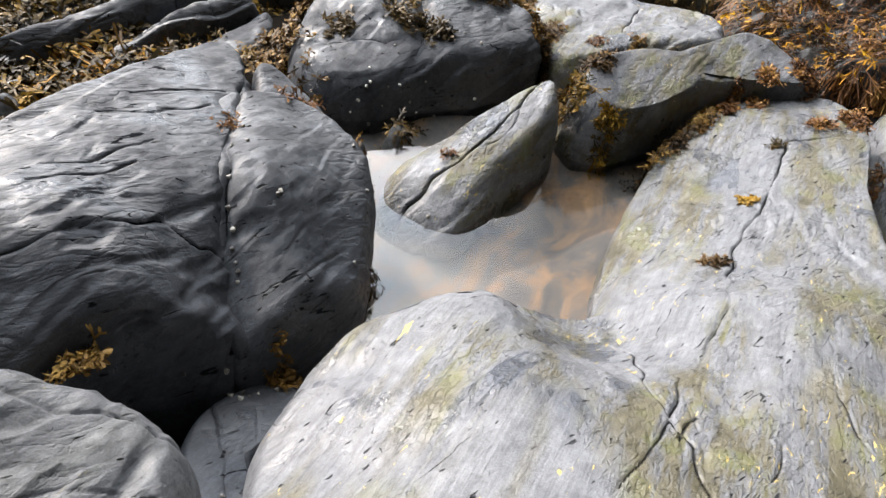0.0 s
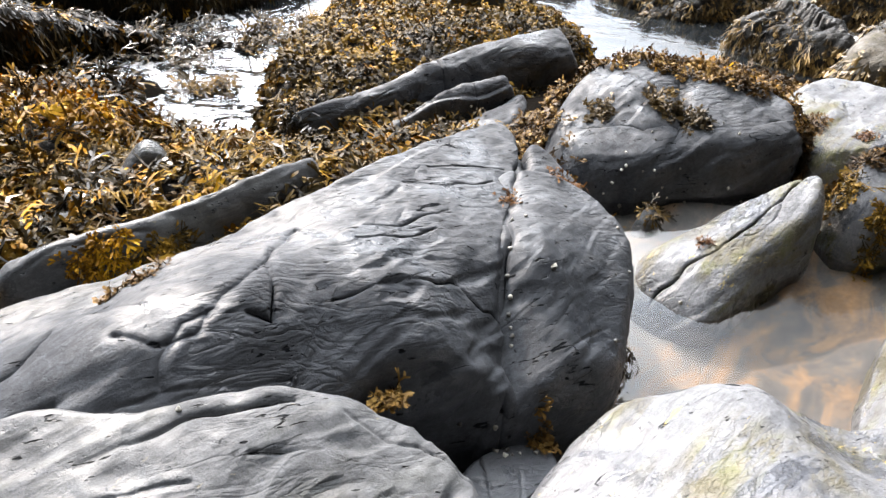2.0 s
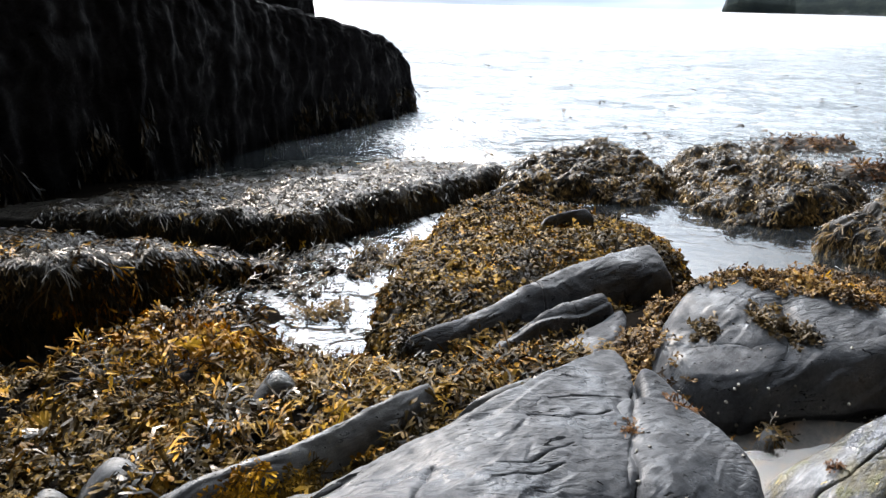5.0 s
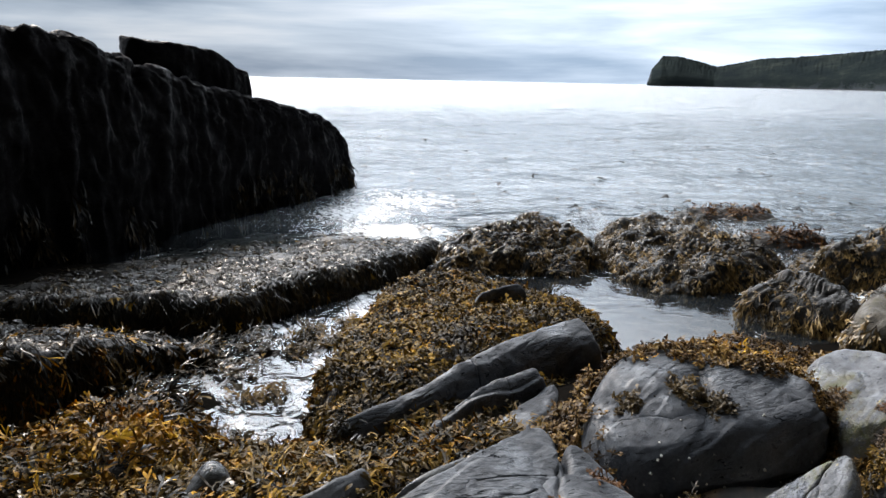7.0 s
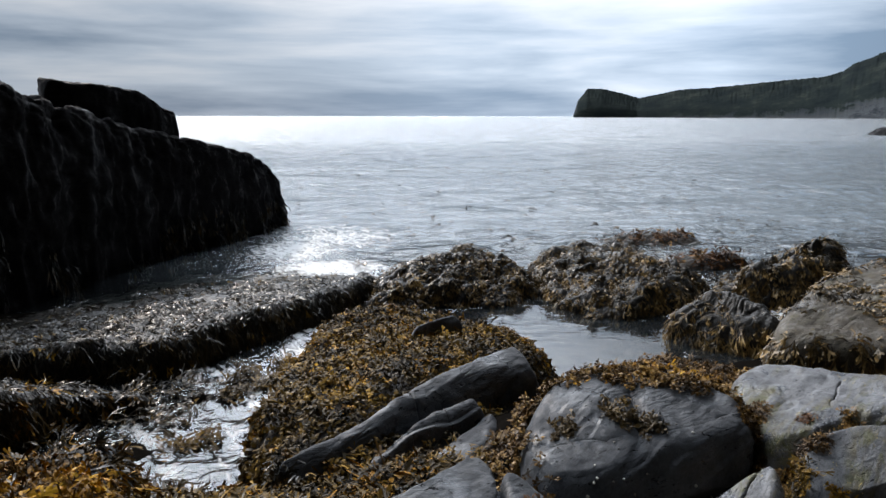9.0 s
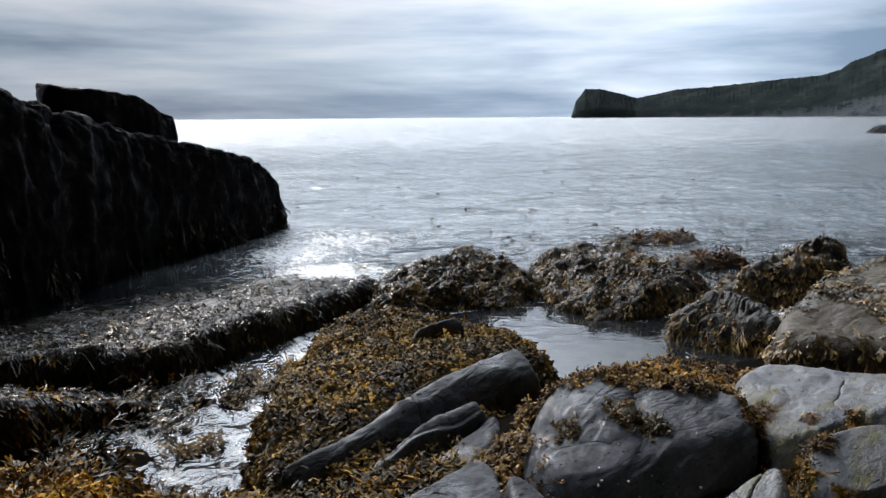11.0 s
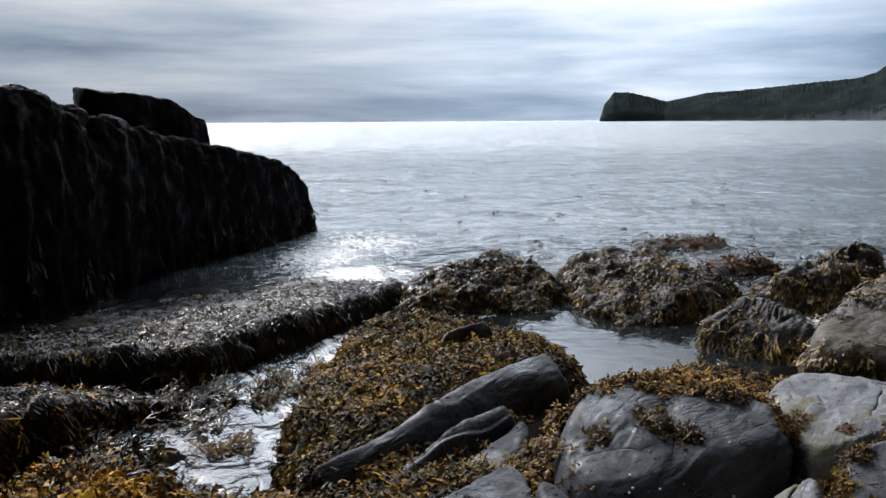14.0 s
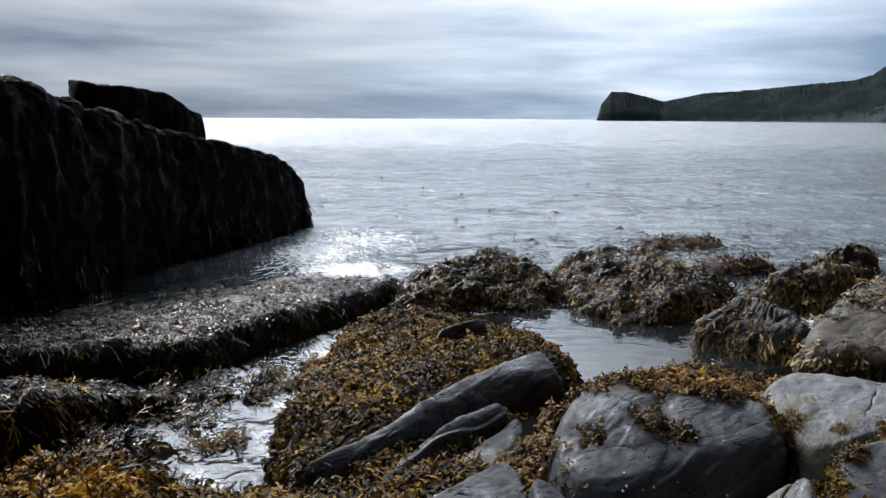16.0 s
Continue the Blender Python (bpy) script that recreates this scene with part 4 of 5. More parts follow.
def sea_material():
    """Small steep wavelets that smooth out with distance into a dull sheen; lacy foam at the rocks, also painting sun
    glitter white.
    """
    m, nt, bs = shader("sea_water")
    flat = place_node(nt)
    sep = nt.nodes.new("ShaderNodeSeparateXYZ")
    nt.links.new(flat, sep.inputs[0])
    out = sep.outputs[1]
    still = math_node(nt, "SUBTRACT", 1.0, math_node(nt, "MINIMUM", math_node(nt, "MULTIPLY", ellipses(nt, sep, STILL), 3.0), 0.95))
    near = math_node(nt, "MULTIPLY", range_node(nt, out, 12.0, 70.0, 1.0, 0.25), still)
    paw = ramp_node(nt, noise_node(nt, place_node(nt, (0.03, 0.11, 1)), 1.0, 4, 0.6, 0.4), [(0.38, (0.35,) * 3), (0.62, (1.0,) * 3)])
    lively = math_node(nt, "MULTIPLY", near, paw)

    def crests(scale, detail=3):  # ridged: sharp crests, wide troughs
        v = noise_node(nt, place_node(nt, scale), 1.0, detail, 0.5, 0.35)
        return math_node(nt, "SUBTRACT", 1.0, math_node(nt, "MULTIPLY", math_node(nt, "ABSOLUTE", math_node(nt, "SUBTRACT", v, 0.5)), 2.0))
    n = bump_node(nt, math_node(nt, "MULTIPLY", crests((2.0, 2.3, 1)), lively), 0.8, 0.14)
    n = bump_node(nt, math_node(nt, "MULTIPLY", crests((5.5, 6.0, 1)), lively), 0.7, 0.05, n)
    n = bump_node(nt, math_node(nt, "MULTIPLY", noise_node(nt, flat, 11, 4, 0.6, 0.4), near), 0.6, 0.02, n)
    # scattered short dark fronts on the open bay
    front = ramp_node(nt, noise_node(nt, place_node(nt, (1.5, 2.2, 1)), 1.0, 3, 0.5, 0.5), [(0.56, (0, 0, 0)), (0.72, (1, 1, 1))])
    n = bump_node(nt, math_node(nt, "MULTIPLY", front, still), 1.0, 0.1, n)
    far_front = ramp_node(nt, noise_node(nt, place_node(nt, (0.3, 0.5, 1)), 1.0, 3, 0.5, 0.5), [(0.58, (0, 0, 0)), (0.7, (1, 1, 1))])
    n = bump_node(nt, math_node(nt, "MULTIPLY", far_front, still), 1.0, 0.28, n)
    lace = noise_node(nt, place_node(nt, (1.7, 0.8, 1), 0.35), 3.4, 8, 0.7, 1.3)
    edge = math_node(nt, "ADD", lace, math_node(nt, "MULTIPLY", ellipses(nt, sep, FOAM_GLITTER), 0.4))
    foam = ramp_node(nt, edge, [(0.64, (0, 0, 0)), (0.72, (0.45,) * 3), (0.82, (1, 1, 1))])
    new_ = nt.nodes.new
    tr, murk, gl, fr, df = (new_("ShaderNode" + k) for k in ("BsdfTransparent", "BsdfDiffuse", "BsdfGlossy", "Fresnel", "BsdfDiffuse"))
    body, wet, top = new_("ShaderNodeMixShader"), new_("ShaderNodeMixShader"), new_("ShaderNodeMixShader")
    tr.inputs["Color"].default_value = (0.7, 0.78, 0.76, 1)
    murk.inputs["Color"].default_value = (0.17, 0.205, 0.23, 1)
    df.inputs["Color"].default_value = (0.8, 0.82, 0.83, 1)
    fr.inputs["IOR"].default_value = 1.55
    # waves too small to see spread the sheen, more so far out
    nt.links.new(range_node(nt, out, 14.0, 90.0, 0.06, 0.21), gl.inputs["Roughness"])
    nt.links.new(range_node(nt, out, 13.0, 20.0, 0.05, 0.8), body.inputs[0])
    for k in (gl, fr):
        nt.links.new(n, k.inputs["Normal"])
    for fac, a, b, mixed in ((None, tr, murk, body), (fr, body, gl, wet), (None, wet, df, top)):
        if fac:
            nt.links.new(fac.outputs[0], mixed.inputs[0])
        nt.links.new(a.outputs[0], mixed.inputs[1])
        nt.links.new(b.outputs[0], mixed.inputs[2])
    nt.links.new(foam, top.inputs[0])
    nt.links.new(top.outputs[0], nt.nodes["Material Output"].inputs[0])
    nt.nodes.remove(bs)
    return m


# water shut in behind the rocks: centre, half lengths, weight
STILL = [(2.4, 9.4, 2.8, 2.1, 1.0), (3.6, 8.0, 1.6, 1.5, 1.0), (-1.5, 7.3, 1.3, 2.6, 0.27), (-3.2, 12.8, 2.2, 2.6, 0.3)]
# foam patches, some painting sun glitter as white: centre, half lengths, strength
FOAM_GLITTER = [(-.95, 9.4, .45, 2.2, .62), (-1.0, 18.0, 2.2, 3.0, .6), (-.9, 14.4, 1.5, 1.0, 1.0), (-1.8, 16.4, 1.3, 2.2, .8), (-.3, 12.9, .7, 1.4, 1.0), (-1.15, 7.4, .45, 2.6, .55), (-.95, 6.2, .3, 1.4, .62), (6.4, 10.2, .9, .9, .6), (5.0, 15.0, 2.4, 1.4, .4), (-1.9, 8.4, 1.2, .6, .5), (-2.2, 6.4, .9, 1.4, .45)]
fan = np.radians(np.concatenate([np.linspace(44, 124, 330, endpoint=False), np.linspace(124, 404, 70, endpoint=False)]))
sea_radii = np.concatenate([np.linspace(0.5, 4, 12), 4 * 1.0145 ** np.arange(1, 200), 4 * 1.0145 ** 199 * 1.16 ** np.arange(1, 31)])
sx, sy, sf = polar_sheet(0, 0, sea_radii, fan)
sea = new("sea", mesh_of("sea", np.stack([sx, sy, sea_height(sx, sy)], -1), sf, sea_material()))
sea.visible_shadow = False
tagged(sea, "grey-blue sea with small waves, lacy foam and painted white sun glitter", "sea", kind="structure")


def pool(outline, z, label, material):
    p = rounded(outline, 80)
    mid = p.mean(0)
    v = [(0, 0, 0)] + [(x - mid[0], y - mid[1], 0) for x, y in p]
    ob = new("pool_water", mesh_of("pool_water", v, [(0, 1 + k, 1 + (k + 1) % 80) for k in range(80)], material))
    ob.location = (*mid, z)
    ob.visible_shadow = False
    return tagged(ob, label, "pool", kind="structure")


M_POOL = clear_water("pool_water", (0.8, 0.8, 0.78), 0.03, 3.0)
pool([(.95, 2.25), (1.7, 1.95), (2.1, 2.4), (2.8, 3.15), (3.1, 3.6), (2.6, 4.2), (1.2, 4.2), (.95, 3.4)], .56, "still shallow tide pool with an orange bed", M_POOL)

# ---- seaweed ----
def faces_of(me):
    me.calc_loop_triangles()
    t = np.empty(len(me.loop_triangles) * 3, np.int32)
    me.loop_triangles.foreach_get("vertices", t)
    v = np.empty(len(me.vertices) * 3)
    me.vertices.foreach_get("co", v)
    return v.reshape(-1, 3), t.reshape(-1, 3)


def spread(ob, per_metre, keep, rng):
    """Points and normals strewn over the skin of ob where keep(points, normals) allows."""
    v, t = faces_of(ob.data)
    v = v + np.array(ob.location)
    a, b, c = v[t[:, 0]], v[t[:, 1]], v[t[:, 2]]
    cr = np.cross(b - a, c - a)
    area = np.linalg.norm(cr, axis=1) / 2
    mid = (a + b + c) / 3
    n = cr / np.maximum(2 * area, 1e-12)[:, None]
    area = np.where(keep(mid, n), area, 0)
    count = int(area.sum() * per_metre)
    if not count:
        return np.zeros((0, 3)), np.zeros((0, 3))
    k = rng.choice(len(t), count, p=area / area.sum())
    r1, r2 = np.sqrt(rng.random(count)), rng.random(count)
    p = a[k] * (1 - r1)[:, None] + b[k] * (r1 * (1 - r2))[:, None] + c[k] * (r1 * r2)[:, None]
    return p, n[k]


def unit(v):
    return v / np.maximum(np.linalg.norm(v, axis=1), 1e-9)[:, None]


def fronds(points, normals, long, wide, rise, rng, sag=0.5, flow=None, clump=0.0, levels=2, comb=0.0):
    """Flat leathery fronds that fork again and again and end in swollen lobes, one for each point.
    Vertices, faces and how far along its frond each vertex lies."""
    m = len(points)
    drift = np.stack([grad_noise(points * 5, 91), grad_noise(points * 5, 92), 0 * points[:, 0]], -1) * clump * 3 if clump else 0
    tang = rng.normal(size=(m, 3)) * 0.8 * (1 - comb) + drift
    tang[:, 2] -= sag * 2.2 * (1 - normals[:, 2])
    if flow is not None:
        tang = tang * 0.6 + np.array(flow)
    tang = unit(tang - normals * np.sum(tang * normals, 1)[:, None])
    up = np.clip(rise + 0.25 * rng.normal(size=m), 0.05, 1.4)
    side = unit(np.cross(normals, tang) + 0.3 * rng.normal(size=(m, 3)))
    L = long * np.exp(0.25 * rng.normal(size=m)) * np.clip(1 + 0.6 * grad_noise(points * 3.5, 95), 0.5, 1.6)
    W = wide * np.exp(0.2 * rng.normal(size=m))
    down, curl = np.array((0, 0, -1.0)), 0.3 * rng.normal(size=m)
    length = {1: (0.5, 0.5), 2: (0.38, 0.3, 0.32), 3: (0.3, 0.24, 0.22, 0.24)}[levels]
    pairs, along, quads = [], [], []

    def row(a, b, turn, w, lift, twist):
        h = np.sin(up) * a * (1 - 0.5 * a) + lift
        c = points - normals * 0.006 + L[:, None] * (tang * (a * np.cos(up) + 0.3 * np.sin(up) * a * a)[:, None] + side * (b + curl * a * a)[:, None] + normals * h[:, None] + down * (sag * 0.3 * a * a)[:, None])
        arm = unit(side * np.cos(turn)[:, None] - tang * np.sin(turn)[:, None] + normals * twist[:, None]) * (W * w / 2)[:, None]
        pairs.extend((c - arm, c + arm))
        along.extend((float(np.mean(a)),) * 2)
        return len(pairs) // 2 - 1

    def grow(last, a, b, turn, lift, level):
        reach = length[level] * (0.85 + 0.3 * rng.random(m))
        twist = 0.5 * rng.normal(size=m)
        slope = lift + 0.1 * rng.normal(size=m) * (level > 0)
        steps = ((0.5, 1.5), (1.0, 1.0)) if level == levels else ((1.0, 0.75 + 0.12 * level),)
        for k, w in steps:
            a2, b2 = a + reach * k * np.cos(turn), b + reach * k * np.sin(turn)
            here = row(a2, b2, turn, w, lift + (slope - lift) * k, twist)
            quads.append((2 * last, 2 * last + 1, 2 * here + 1, 2 * here))
            last = here
        if level < levels:
            fork = 0.32 + 0.25 * rng.random(m)
            lean = 0.15 * rng.normal(size=m)
            for sgn in (-1, 1):
                grow(last, a2, b2, turn + sgn * fork + lean, slope, level + 1)
    zero = np.zeros(m)
    grow(row(zero, zero, zero, 0.5, zero, zero), zero, zero, zero, zero, 0)
    v = np.stack(pairs, 1)
    f = (np.array(quads)[None] + v.shape[1] * np.arange(m)[:, None, None]).reshape(-1, 4)
    return v.reshape(-1, 3), f, np.tile(np.clip(along, 0, 1), m)


def weed_mesh(name, v, f, tip, material):
    me = mesh_of(name, v, f, material)
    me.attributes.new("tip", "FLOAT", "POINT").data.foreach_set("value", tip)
    return me


BVH = []
for host in SURFACES:
    v, t = faces_of(host.data)
    if host is ground or np.abs(v).max() < 6:
        BVH.append(BVHTree.FromPolygons((v + np.array(host.location)).tolist(), t.tolist()))


def floor_at(x, y):
    best, up = -9.0, Vector((0, 0, 1))
    for tree in BVH:
        hit, nrm, _, _ = tree.ray_cast(Vector((x, y, 4)), Vector((0, 0, -1)))
        if hit and hit.z > best:
            best, up = hit.z, nrm
    return best, up


def carpet(hosts, per_metre, keep, long, wide, rise, material, label, seed, sag=0.5, flow=None, clump=0.5, levels=2, heap=0.04, comb=0.0):
    """A coat of wrack over the skin of the hosts, heaped in clumps."""
    rng = np.random.default_rng(seed)
    got = [spread(h, per_metre, keep, rng) for h in hosts]
    p, n = np.concatenate([g[0] for g in got]), np.concatenate([g[1] for g in got])
    if hosts[0] is ground:  # none under the rocks
        free = np.array([floor_at(x, y)[0] < z + 0.03 for x, y, z in p])
        p, n = p[free], n[free]
    n = np.where(n[:, 2:] < -0.2, -n, n)
    p = p + n * (heap * (np.clip(grad_noise(p * 4.5, 77) + 0.3, 0, 1) + 0.8 * rng.random(len(p)) ** 2))[:, None]
    v, f, tip = fronds(p, n, long, wide, rise, rng, sag, flow, clump, levels, comb)
    here = p.mean(0)
    ob = new("wrack_carpet", weed_mesh("wrack_carpet", v - here, f, tip, material))
    ob.location = here
    return tagged(ob, label, "seaweed", kind="stuff")


def patchy(p, scale, level, seed):
    return fbm(np.stack([p[:, 0], p[:, 1], p[:, 2] * 0.5], -1) * scale, 3, seed) > level


# thick olive coat on the mound; bare along the ribs
carpet([mound], 850, lambda p, n: patchy(p, 1.2, -0.8, 5) & (p[:, 2] > -.1), .085, .017, .7, W_OLIVE, "thick olive-brown wrack covering the mound", 1, .7)
carpet([mound], 260, lambda p, n: patchy(p, 1.6, -0.05, 6) & (p[:, 2] > .2), .08, .016, .9, W_GOLD, "golden wrack ends on the mound", 2, .5)
carpet(far_rocks[:2] + far_rocks[3:4], 560, lambda p, n: (p[:, 2] > -.05) & (n[:, 1] < .4) & patchy(p, 1.3, -0.7, 7), .11, .013, .35, W_SHORE, "brown wrack draped over the shore rocks", 3, 1.6, clump=.8, comb=.4, heap=.03)
carpet([far_rocks[2]], 420, lambda p, n: (p[:, 2] > -.05) & (n[:, 1] < .4) & ((p[:, 2] < .42) | (p[:, 0] < 4.75)) & patchy(p, 1.3, -0.7, 7), .12, .012, .2, W_SHORE, "brown wrack draped over a peaked rock", 31, 1.6, comb=.4, heap=.03)
carpet(awash, 150, lambda p, n: (p[:, 2] > -.06) & patchy(p, 1.4, -0.1, 17), .2, .018, .2, W_RUST, "rusty wrack floating over the reef", 14, .4)
carpet(far_rocks[4:5], 380, lambda p, n: (p[:, 2] > 0) & (p[:, 0] < 7.4) & (n[:, 1] < .3) & ((p[:, 2] < .58) | patchy(p, 1.4, -.02, 8)), .13, .017, .4, W_SHORE, "brown wrack hanging from a bare-topped rock", 4, 1.6)
carpet(far_rocks[5:], 900, lambda p, n: (p[:, 2] > 0) & (p[:, 0] < 7.4) & (n[:, 1] < .3) & patchy(p, 1.0, -0.6, 8), .16, .007, .3, W_RUST, "rusty wrack draped over a large rock", 32, 1.8, comb=.7)
carpet(far_rocks[5:], 160, lambda p, n: (p[:, 2] > .7) & (p[:, 0] < 7.4) & patchy(p, 1.4, .0, 33), .11, .011, .7, W_GOLD, "golden wrack along the top of a large rock", 34, 1.0)
carpet([ledges[0]], 1000, lambda p, n: (p[:, 2] > -.08) & (p[:, 0] > -5.6) & (n[:, 1] < .4) & ((p[:, 1] < 10.5 + .75 * (p[:, 0] + 3)) | patchy(p, 1.3, .1, 9)), .12, .01, .25, W_DARK, "wet dark wrack lying over the ledge", 5, 1.5, (.3, -.4, -.2), levels=1, comb=.4)
carpet([ledges[1]], 1000, lambda p, n: (p[:, 2] > -.08) & (p[:, 0] > -5.4) & (n[:, 1] < .4) & patchy(p, .9, -0.85, 10), .12, .01, .25, W_DARK, "wet dark wrack lying over the ledge", 6, 1.5, (.3, -.4, -.2), levels=1, comb=.4)
carpet([ledges[0]], 40, lambda p, n: (p[:, 2] > .0) & (p[:, 0] > -5.0) & (n[:, 1] < .3) & patchy(p, 1.3, .1, 18), .16, .014, .4, W_OLIVE, "olive wrack among the dark", 19, 1.2, (.4, -.3, 0))
carpet([ledges[1]], 130, lambda p, n: (p[:, 2] > .1) & (p[:, 0] > -5.0) & (n[:, 1] < .3) & patchy(p, 1.3, -.1, 18), .16, .015, .4, W_GOLD, "golden wrack along the ledge's brow", 35, 1.2, (.4, -.3, 0))
carpet([boulder_back], 1500, lambda p, n: (p[:, 2] > .5) & ((p[:, 1] > 4.92 + .1 * np.sin(5 * p[:, 0])) | (p[:, 0] < 1.1) | (p[:, 0] > 2.62)) & patchy(p, 2.2, -.3, 19), .06, .011, .9, W_TUFT, "golden brown wrack round the back of a boulder", 20, .5, levels=3)
carpet([boulder_back], 900, lambda p, n: (p[:, 2] > .7) & (p[:, 1] > 4.98 + .08 * np.sin(7 * p[:, 0])) & (p[:, 0] < 2.2) & patchy(p, 2.2, -.2, 24), .06, .011, 1.0, W_GOLD, "bright golden wrack on the back of a boulder", 25, .5, levels=3)
carpet([ledges[2]], 420, lambda p, n: (p[:, 2] > -.05), .16, .014, .6, W_GOLD, "golden wrack heaped over the hummock", 7, .9, clump=.8, levels=3, heap=.07)
carpet([ledges[2]], 260, lambda p, n: (p[:, 2] > -.05) & patchy(p, 1.5, -.1, 36), .17, .018, .6, W_DARK, "dark wrack heaped over the hummock", 37, .9, clump=.8, levels=3, heap=.08)


def left_beds(p, n):
    x, y = p[:, 0], p[:, 1]
    c = x * ACROSS[0] + y * ACROSS[1]
    return (x < .9) & (y > 1.2) & (y < 5.6) & (x > -4.4) & (c > 2.9) & ~inside(x, y, [(-5, 4.9), (-3.2, 4.9), (-2.9, 6), (-4, 6), (-6, 5.6)]) & patchy(p, 1.3, -0.8, 11) & patchy(p, 3.4, -0.42, 21)


carpet([ground], 150, lambda p, n: left_beds(p, n) & patchy(p, .9, .05, 12), .13, .014, .7, W_GOLD, "golden and olive wrack beds beside the slate", 8, .6, clump=.8, levels=3, heap=.07)
carpet([ground], 420, lambda p, n: left_beds(p, n), .14, .014, .6, W_OLIVE, "olive wrack beds beside the slate", 9, .6, clump=.8, levels=3, heap=.06)
carpet([ground], 130, lambda p, n: left_beds(p, n) & patchy(p, 1.1, .1, 38), .16, .017, .6, W_DARK, "dark wet wrack among the olive beds", 39, .6, clump=.8, levels=3, heap=.07)


def afloat(outline, per_metre, level, long, wide, material, label, seed):
    """Wrack lying on the water, combed by the current."""
    rng = np.random.default_rng(seed)
    q = np.array(outline)
    lo, hi = q.min(0), q.max(0)
    p = lo + (hi - lo) * rng.random((int(np.prod(hi - lo) * per_metre), 2))
    p = p[inside(p[:, 0], p[:, 1], outline)]
    p = np.stack([p[:, 0], p[:, 1], 0.012 + 0.03 * np.clip(fbm(np.stack([p[:, 0], p[:, 1], 0 * p[:, 0]], -1) * 2, 2, 33), 0, 1)], -1)
    p = p[patchy(p, 1.6, level, seed)]
    p = np.array([w for w in p if floor_at(w[0], w[1])[0] < 0.1])
    v, f, tip = fronds(p, np.tile((0, 0, 1.0), (len(p), 1)), long, wide, 0.12, rng, 0.1, (.75, .65, 0), 0.9, 3)
    here = p.mean(0)
    ob = new("wrack_raft", weed_mesh("wrack_raft", v - here, f, tip, material))
    ob.location = here
    return tagged(ob, label, "seaweed", kind="stuff")


CHANNEL = [(-4.7, 8.3), (-2.9, 8.25), (-1.95, 7.85), (-1.15, 8.75), (-1.0, 8.5), (-1.35, 7.7), (-1.62, 6.95), (-1.72, 6.7), (-2.1, 6.5), (-2.3, 5.9), (-2.5, 5.3), (-3.5, 4.6), (-3.3, 6.9)]
afloat(CHANNEL, 170, .12, .2, .014, W_DARK, "dark wet wrack combed by the channel's current", 10)
afloat(CHANNEL, 60, .05, .17, .013, W_OLIVE, "olive wrack drifting in the channel", 15)
afloat([(-1.11, 8.8), (-.99, 8.3), (-1.25, 7.75), (-1.6, 7.4), (-1.85, 7.6), (-1.75, 8.3)], 240, -.5, .17, .014, W_OLIVE, "small raft of olive wrack in the channel", 16)
afloat([(-1.48, 6.75), (-1.5, 6.4), (-1.75, 6.15), (-2.0, 6.4), (-1.75, 6.75)], 260, -.5, .15, .014, W_OLIVE, "small raft of olive wrack in the channel", 40)


def scraps(count, seed):
    """Torn fronds adrift on the bay, thicker towards the rocks."""
    rng = np.random.default_rng(seed)
    far = 13.5 + 34 * rng.random(count) ** 1.7
    way = np.radians(rng.uniform(-9, 31, count))
    p = np.stack([far * np.sin(way), far * np.cos(way), 0 * far], -1)
    p = p[patchy(p, .35, -.15, seed)]
    p[:, 2] = sea_height(p[:, 0], p[:, 1]) + .06
    v, f, tip = fronds(p, np.tile((0, 0, 1.0), (len(p), 1)), .24, .045, .1, rng, .05, (1.2, .1, 0), .4, 2)
    lie = np.repeat(p[:, 2], len(v) // len(p))
    v[:, 2] = lie + (v[:, 2] - lie) * .6
    here = p.mean(0)
    ob = new("wrack_scraps", weed_mesh("wrack_scraps", v - here, f, tip, W_DARK))
    ob.location = here
    return tagged(ob, "dark scraps of wrack adrift on the bay", "seaweed", kind="stuff")


scraps(330, 44)


def between(p, n):
    """Wrack that fills the joints round the boulder and the pale slabs."""
    return inside(p[:, 0], p[:, 1], [(.85, 4.2), (1.0, 4.9), (1.5, 5.2), (2.5, 5.2), (2.75, 4.6), (2.5, 4.1), (2.6, 3.95), (3.1, 4.3), (3.6, 4.45), (4.6, 4.2), (4.9, 5.2), (4.3, 6.1), (3.6, 6.7), (2.9, 7.3), (2.0, 6.9), (1.3, 5.9), (.8, 5.1)])


carpet([ground], 800, between, .065, .012, .9, W_TUFT, "brown wrack filling the joints between boulders", 11, .4, levels=3, heap=.06)
carpet([ground], 500, lambda p, n: inside(p[:, 0], p[:, 1], [(1.7, 5.6), (2.6, 5.5), (3.2, 6.1), (2.7, 6.7), (2.2, 6.6)]), .085, .012, 1.0, W_GOLD, "bright golden wrack behind the boulder", 12, .3, levels=3, heap=.06)
carpet([cliff], 60, lambda p, n: (p[:, 2] < 2.0 - .06 * p[:, 1]) & (n[:, 2] < .4) & (p[:, 2] > 0) & (p[:, 0] > -7) & patchy(p, .9, -.1, 14), .22, .025, .3, W_DARK, "dark weed hanging on the cliff face", 13, 2.0)

